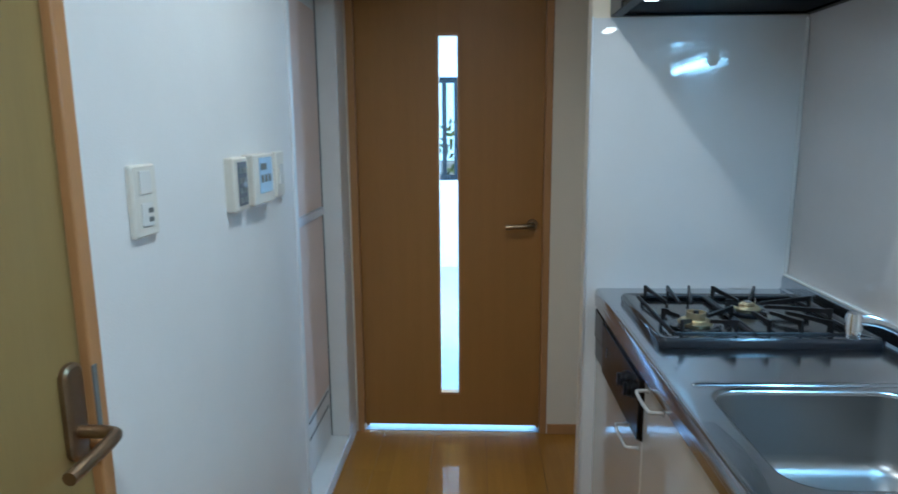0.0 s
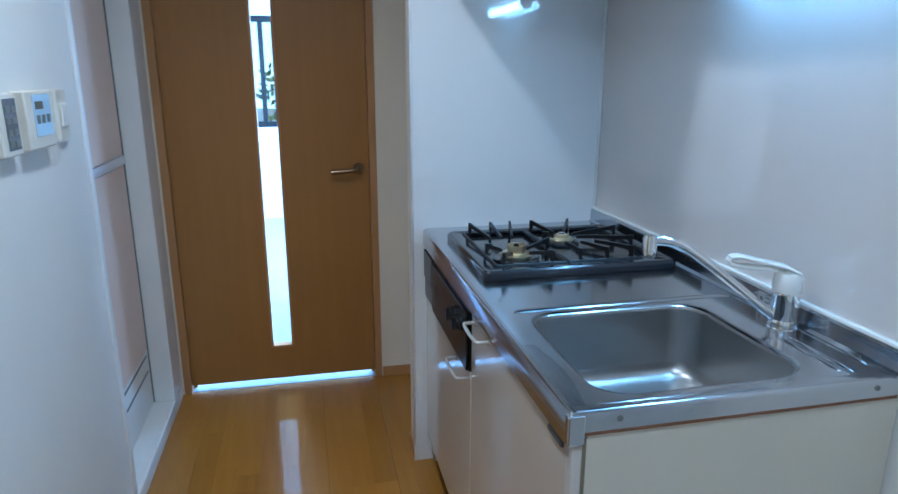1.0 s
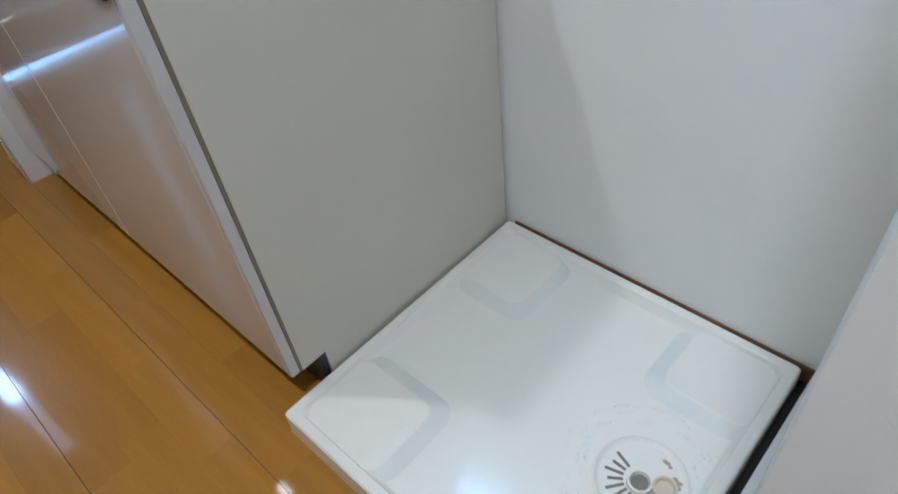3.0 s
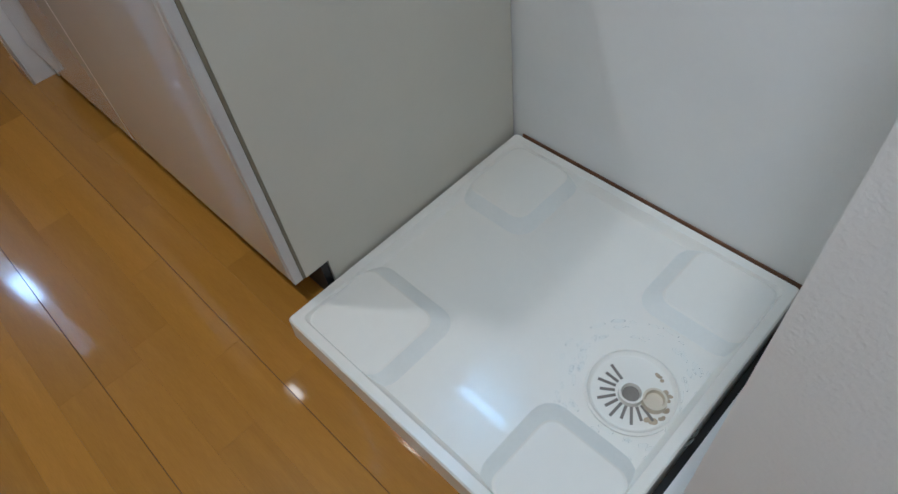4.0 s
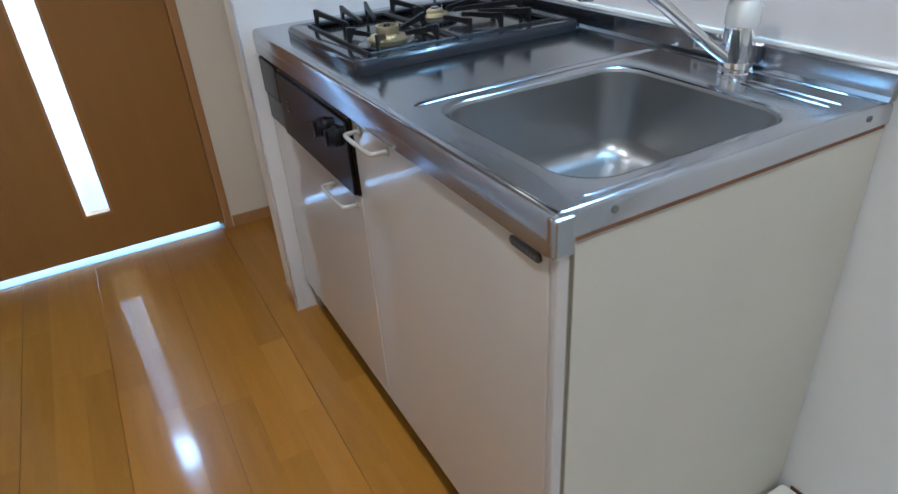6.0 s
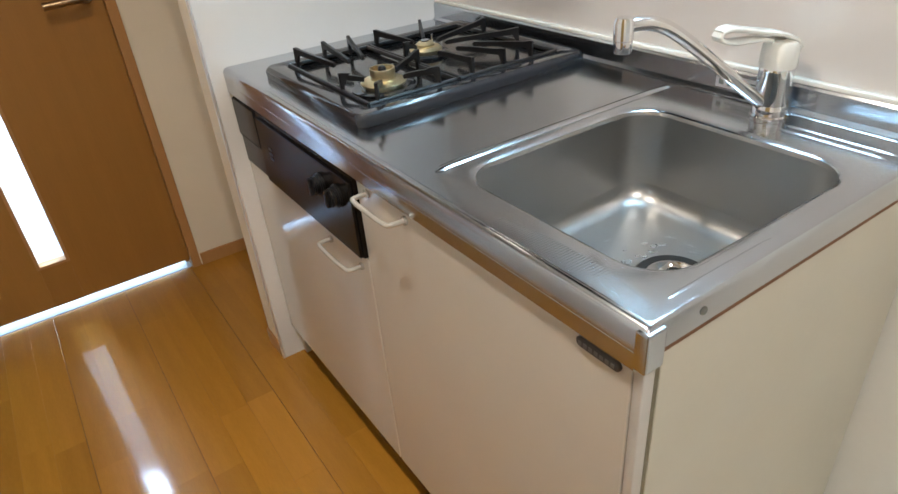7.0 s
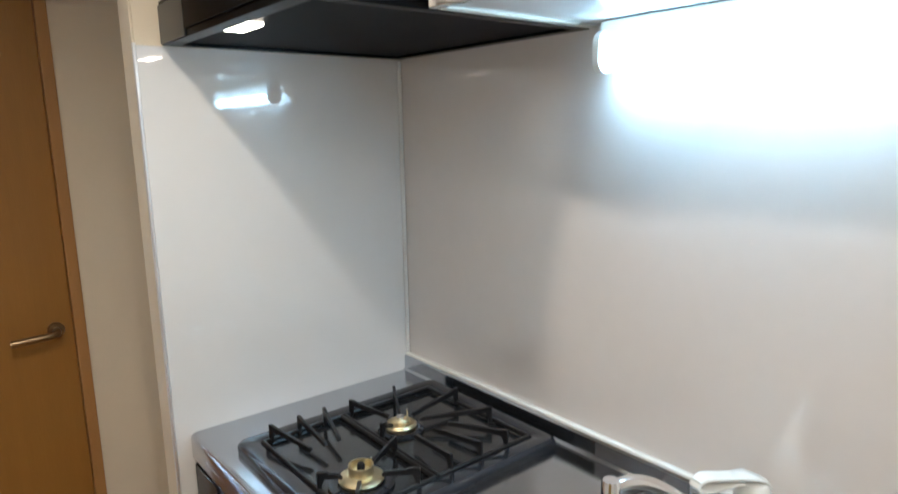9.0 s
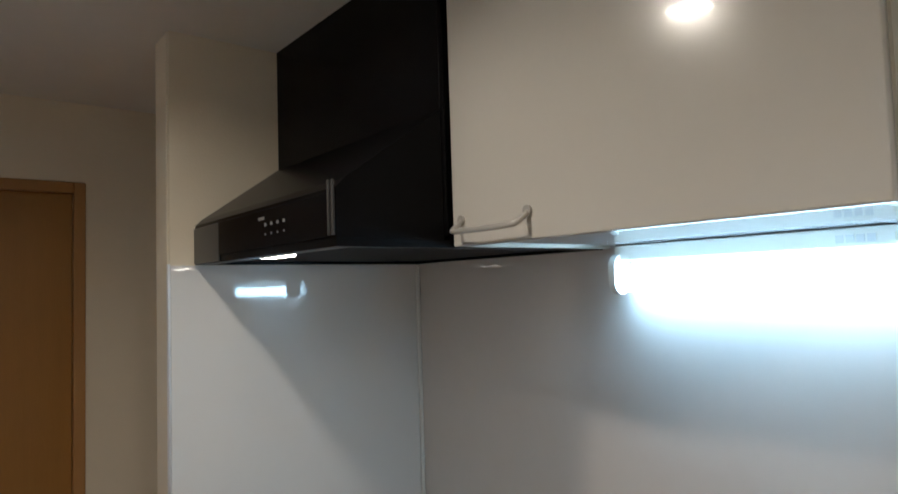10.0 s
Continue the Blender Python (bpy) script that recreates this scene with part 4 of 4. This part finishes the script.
# corner pads nearly level with the rim, sloping down to the middle of the tray on their inner sides
RIM = 0.024
for inx, iny, west, south in ((-0.430, -0.240, True, False), (-0.222, -0.205, False, False), (-0.205, -0.440, False, True), (-0.435, -0.437, True, True)):
    ox = WX_0 + RIM if west else WX_1 - RIM
    oy = WY_0 + RIM if south else WY_1 - RIM
    cx, cy = (-0.030 if west else 0.030), (-0.030 if south else 0.030)

    def span(p, q):
        return (min(p, q), max(p, q))

    low = (*span(ox - (0.004 if west else -0.004), inx), *span(oy - (0.004 if south else -0.004), iny))
    top = (*span(ox, inx + cx), *span(oy, iny + cy))
    brim = (*span(ox + (0.004 if west else -0.004), inx + 1.12 * cx), *span(oy + (0.004 if south else -0.004), iny + 1.12 * cy))
    # slope ring takes the greyer matt colour that carries its shading
    bm = B()
    loops(bm, [(rrect(*low, 0.040, n), ZB - 0.001), (rrect(*top, 0.026, n), WT - 0.0075)])
    sub("pad_slope", bm, "tray_slope_shade", tray, "matt sloping pad edge with its shading in the grey")
    bm = B()
    loops(bm, [(rrect(*top, 0.026, n), WT - 0.0075), (rrect(*brim, 0.024, n), WT - 0.0060)], False, True)
    sub("corner_pad", bm, "tray", tray, "raised corner pad")
# drain
DC = (-0.346, -0.538)
drain = sub("drain", lathe(B(), (DC[0], DC[1], ZB), [(0.074, 0.0), (0.075, 0.005), (0.071, 0.007), (0.066, 0.002), (0.064, 0.0012), (0, 0.0012)], 44), "tray", tray, "round white drain cover")
for k in range(12):
    a = radians(70 + k * 18)
    bm = B()
    r0, r1 = 0.026, 0.056 - 0.006 * (k % 2)
    box(bm, r0, r1, -0.0024, 0.0024, 0.0012, 0.0020)
    bmesh.ops.transform(bm, matrix=pose(DC[0], DC[1], ZB, 0, 0, math.degrees(a)), verts=bm.verts)
    sub("slot", bm, "slot", tray, "", False)
sub("elbow", lathe(B(), (DC[0] - 0.006, DC[1] - 0.002, ZB + 0.001), [(0.0, 0.004), (0.0145, 0.004), (0.016, 0.012), (0.0195, 0.012), (0.020, 0.0)], 30), "tray", tray, "white drain elbow")
sub("hose_end", lathe(B(), (DC[0] + 0.008, DC[1] - 0.036, ZB + 0.001), [(0.0, 0.006), (0.0135, 0.006), (0.0155, 0.013), (0.019, 0.013), (0.020, 0.0)], 30), "pvc", tray, "yellowed drain socket")

sub("elbow_hole", lathe(B(), (DC[0] - 0.006, DC[1] - 0.002, ZB + 0.0052), [(0, 0), (0.0138, 0), (0.0138, 0.001), (0, 0.001)], 24), "slot", tray, "dark elbow mouth")
bm = B()
rnd = random.Random(8)
for k in range(16):
    a = radians(rnd.uniform(-120, -10))
    d = rnd.uniform(0.046, 0.062)
    bmesh.ops.create_icosphere(bm, subdivisions=1, radius=1.0, matrix=pose(DC[0] + d * math.cos(a), DC[1] + d * math.sin(a), ZB + 0.0014, 0, 0, math.degrees(a)) @ Matrix.Diagonal((rnd.uniform(0.003, 0.008), rnd.uniform(0.003, 0.007), 0.0006, 1)))
tagged(sub("grime", bm, "grime", tray, "brown grime in the drain"), kind="stuff")
# traces of water
def drops(name, cx, cy, z, r0, r1, count, size, seed, owner):
    rnd = random.Random(seed)
    bm = B()
    for k in range(count):
        a, d = rnd.uniform(0, 6.28), rnd.uniform(r0, r1)
        q = rnd.uniform(0.4, 1.0) * size
        m = pose(cx + d * math.cos(a), cy + d * math.sin(a), z, 0, 0, math.degrees(a) + 90) @ Matrix.Diagonal((q * rnd.uniform(1.2, 3.5), q, q * 0.5, 1))
        bmesh.ops.create_icosphere(bm, subdivisions=2, radius=1.0, matrix=m)
    w = sub(name, bm, "water", owner, "clear drops of water")
    tagged(w, kind="stuff")
    w.visible_shadow = False


drops("water", DC[0] + 0.01, DC[1] + 0.01, ZB + 0.0006, 0.080, 0.128, 80, 0.0048, 3, tray)
drops("water", dc[0], dc[1], TOP - 0.1674, 0.064, 0.140, 60, 0.0045, 4, work)

# ---- wall cabinet ----
UX, UY0, UY1, UZ = -0.382, 0.004, 0.604, 1.682
upper = thing("wall_cabinet", -0.19, 0.318, UZ, "glossy cream wall cabinet hung above the sink", "cabinet")
bm = B()
box(bm, UX + 0.020, -0.007, UY0, UY0 + 0.016, UZ + 0.0005, CEIL - 0.002)
sub("side_panel", bm, "side", upper, "", False)
sub("side_panel", box(B(), UX + 0.020, -0.007, UY1 - 0.016, UY1, UZ + 0.0005, CEIL - 0.002), "side", upper, "", False)
sub("bottom_panel", box(B(), UX + 0.020, -0.007, UY0 + 0.0165, UY1 - 0.0165, UZ + 0.004, UZ + 0.020), "panel", upper, "pale glossy underside", False)
sub("top_panel", box(B(), UX + 0.020, -0.007, UY0 + 0.0165, UY1 - 0.0165, CEIL - 0.03, CEIL - 0.004), "side", upper, "", False)
ud = sub("door", box(B(), UX, UX + 0.019, UY0 + 0.002, UY1 - 0.001, UZ, CEIL - 0.006, 0.0025), "laminate", upper, "glossy cream cabinet door")
bow_handle(0.438, 0.580, 1.722, ud, UX, 0.026, 0.020)

# ---- slim lamp under the wall cabinet ----
LY_0, LY_1 = 0.030, 0.548
strip = thing("strip_light", -0.06, 0.29, 1.62, "lit white fluorescent strip light under wall cabinet", "strip light")
sub("housing", box(B(), -0.050, -0.007, LY_0, LY_1, 1.656, 1.6835, 0.003), "white_plastic", strip, "white metal housing")
bm = B()
tube(bm, [(-0.046, LY_0 + 0.012, 1.619), (-0.046, LY_1 - 0.012, 1.619)], 0.017, 24)
sub("tube", bm, "tube", strip, "glowing white fluorescent tube")
for y in (LY_0, LY_1 - 0.013):
    bm = B()
    loops(bm, [(rrect(-0.069, -0.023, 1.596, 1.668, 0.022, 6), y), (rrect(-0.069, -0.023, 1.596, 1.668, 0.022, 6), y + 0.013)], True, True)
    for v in bm.verts:
        v.co = Vector((v.co.x, v.co.z, v.co.y))
    sub("end_cap", bm, "white_plastic", strip, "white lamp end cap")
bm = B()
for k in range(4):
    box(bm, -0.0514, -0.0502, 0.128 + 0.013 * k, 0.138 + 0.013 * k, 1.663, 1.674)
sub("pull_switch", box(B(), -0.0535, -0.0502, 0.082, 0.106, 1.661, 1.674, 0.001), "plastic", strip, "small ivory switch")
sub("label_print", bm, "pale_label", strip, "faint grey printed label", False)
for y in (0.040, 0.062):
    sub("socket_slot", box(B(), -0.0514, -0.0502, y, y + 0.004, 1.663, 1.677), "rubber", strip, "", False)

# ---- range hood ----
HX, HY0, HY1, HZ = -0.587, 0.606, 1.214, 1.681
hood = thing("range_hood", -0.3, 0.91, HZ, "black slanted range hood above the gas cooktop", "range hood")
sub("upper_panel", box(B(), -0.397, -0.3855, HY0 + 0.001, WING_Y - 0.0065, 1.70, CEIL - 0.002, 0.002), "hood", hood, "tall black front panel")
bm = B()
prof = [(HX, HZ + 0.012), (HX, HZ + 0.083), (HX + 0.012, HZ + 0.095), (-0.398, 1.900), (-0.398, HZ + 0.012)]
extrude(bm, prof, "y", HY0, HY1)
sub("visor", bm, "hood", hood, "slanted black visor", False)
bm = B()
for a in ((HX, -0.007, HY0, HY0 + 0.02), (HX, -0.007, HY1 - 0.02, HY1), (HX, HX + 0.03, HY0 + 0.02, HY1 - 0.02), (-0.03, -0.007, HY0 + 0.02, HY1 - 0.02)):
    box(bm, *a, HZ, HZ + 0.0118)
sub("rim", bm, "hood", hood, "", False)
sub("grille", box(B(), HX + 0.0305, -0.0305, HY0 + 0.0205, HY1 - 0.0205, HZ + 0.006, HZ + 0.0112), "hood_dark", hood, "dark filter grille", False)
sub("case", box(B(), -0.385, -0.007, HY0 + 0.002, HY1, HZ + 0.0125, CEIL - 0.003), "hood", hood, "", False)
sub("front_end", box(B(), HX - 0.003, HX - 0.0004, 1.065, HY1, HZ + 0.002, HZ + 0.076, 0.001), "hood_grey", hood, "dark grey end piece")
sub("front_plate", box(B(), HX - 0.003, HX - 0.0004, HY0 + 0.022, 1.064, HZ + 0.014, HZ + 0.077, 0.001), "hood", hood, "glossy black control plate")
for y in (HY0 + 0.001, HY0 + 0.012):
    sub("chrome_strip", box(B(), HX - 0.0045, HX - 0.0004, y, y + 0.006, HZ + 0.016, HZ + 0.094, 0.001), "hood_grey", hood, "thin grey upright strip")
bm = B()
box(bm, HX - 0.0042, HX - 0.0031, 0.843, 0.868, HZ + 0.060, HZ + 0.065)
for k in range(4):
    box(bm, HX - 0.0042, HX - 0.0031, 0.763 + 0.024 * k, 0.770 + 0.024 * k, HZ + 0.049, HZ + 0.054)
    box(bm, HX - 0.0042, HX - 0.0031, 0.765 + 0.024 * k, 0.769 + 0.024 * k, HZ + 0.034, HZ + 0.037)
sub("button_print", bm, "mark", hood, "", False)
sub("lamp_lens", box(B(), HX + 0.036, HX + 0.070, 0.88, 0.97, HZ + 0.001, HZ + 0.0058, 0.001), mat("lit_lens", (0.8, 0.78, 0.72), 0.3, emit=(1.0, 0.86, 0.66), emit_power=25), hood, "small pale lamp lens")

# ---- ceiling downlights ----
def downlight(x, y, power, tint):
    t = thing("downlight", x, y, CEIL, "small round lit downlight sunk in the kitchen ceiling", "downlight", "ceiling downlights")
    sub("trim_ring", lathe(B(), (x, y, CEIL), [(0.049, 0.002), (0.050, -0.004), (0.066, -0.005), (0.075, -0.0005)], 36), "white_plastic", t)
    sub("can", lathe(B(), (x, y, CEIL), [(0.049, 0.001), (0.0485, 0.030), (0.0485, 0.070), (0, 0.070)], 36), "white_plastic", t)
    sub("lens", lathe(B(), (x, y, CEIL), [(0.0, 0.012), (0.0483, 0.012)], 36), mat("lit_lens_" + ("aisle" if y > 0 else "hall"), (0.8, 0.8, 0.8), 0.4, emit=tint, emit_power=power), t, "glowing flat lens")


downlight(*CANS[0], 500, (1.0, 0.86, 0.68))
downlight(*CANS[1], 780, (1.0, 0.92, 0.80))

# ---- switches on the wall ----
def plate(name, y0, y1, z0, z1, depth, label, category):
    t = thing(name, WALL_L, (y0 + y1) / 2, (z0 + z1) / 2, label, category)
    bm = B()
    o = lambda d: [(u, v) for u, v in rrect(y0 + d, y1 - d, z0 + d, z1 - d, 0.004, 4)]
    loops(bm, [(o(0), WALL_L + 0.0003), (o(0), WALL_L + depth - 0.003), (o(0.003), WALL_L + depth)], True, True)
    for v in bm.verts:
        v.co = Vector((v.co.z, v.co.x, v.co.y))
    sub("case", bm, "plastic", t)
    return t


s1 = plate("light_switch", 0.168, 0.246, 1.186, 1.304, 0.010, "ivory double light switch plate on the wall", "light switch")
for z in (1.204, 1.256):
    sub("rocker", box(B(), WALL_L + 0.0102, WALL_L + 0.0125, 0.189, 0.224, z, z + 0.038, 0.001), "white_plastic", s1)
for z in (1.210, 1.225):
    sub("pilot", box(B(), WALL_L + 0.0126, WALL_L + 0.0135, 0.208, 0.222, z, z + 0.008), "gasket", s1)
s2 = plate("bath_controller", 0.566, 0.652, 1.178, 1.298, 0.022, "ivory wall controller with a dark grey face", "wall controller")
sub("face", box(B(), WALL_L + 0.0222, WALL_L + 0.0235, 0.586, 0.642, 1.190, 1.288, 0.001), "dark_screen", s2)
for k in range(4):
    for m in range(2):
        sub("button", box(B(), WALL_L + 0.0236, WALL_L + 0.0245, 0.590 + 0.025 * m, 0.612 + 0.025 * m, 1.196 + 0.022 * k, 1.208 + 0.022 * k), "gasket", s2, "", False)
s3 = plate("water_heater_remote", 0.676, 0.826, 1.180, 1.300, 0.028, "ivory water-heater remote with a pale blue display", "wall controller")
sub("display", box(B(), WALL_L + 0.0282, WALL_L + 0.0295, 0.712, 0.806, 1.206, 1.292, 0.001), "screen", s3)
bm = B()
for k in range(3):
    box(bm, WALL_L + 0.0296, WALL_L + 0.0305, 0.722 + 0.027 * k, 0.738 + 0.027 * k, 1.232, 1.250)
box(bm, WALL_L + 0.0296, WALL_L + 0.0305, 0.720, 0.762, 1.262, 1.278)
sub("print", bm, "gasket", s3, "", False)
s4 = plate("light_switch", 0.898, 0.966, 1.178, 1.300, 0.012, "ivory light switch plate beside the bath door", "light switch")
sub("rocker", box(B(), WALL_L + 0.0122, WALL_L + 0.0165, 0.914, 0.948, 1.212, 1.266, 0.002), "white_plastic", s4)

# ---- floor strips ----
# boards three strips wide, the open joint between boards at every third strip
rnd = random.Random(11)
SW = 0.0765
JOINT = -0.716
plank_me = {}


def plank(x0, ya, yb, board_edge, material="oak"):
    key = (round(yb - ya, 3), board_edge, material)
    if key not in plank_me:
        bm = B()
        gap = 0.0013 if board_edge else 0.00015
        box(bm, 0, SW - gap, 0.00008, key[0] - 0.00008, -0.004, 0.0, 0.00012, 1)
        plank_me[key] = mesh_of("plank", bm, material)
    p = new("plank", plank_me[key])
    p.location = (x0, ya, 0)
    p.parent = floor


END = DOOR_Y + 0.011
for i in range(-11, 10):
    x0 = JOINT + i * SW
    edge = i % 3 == 2
    if x0 > 0.02:
        break
    cuts = [-2.3]
    y = -2.3 + rnd.uniform(0.1, 0.5)
    while y < END - 0.05:
        cuts.append(round(y, 3))
        y += rnd.choice((0.30, 0.45, 0.60, 0.75))
    if i == -1:
        cuts = [c for c in cuts if c < 0.55 or c > 1.35] + [0.790, 1.115]
        cuts.sort()
    cuts.append(END)
    for ya, yb in zip(cuts, cuts[1:]):
        plank(x0, ya, yb, edge, "oak_pale" if i == -1 and ya == 0.790 else "oak")
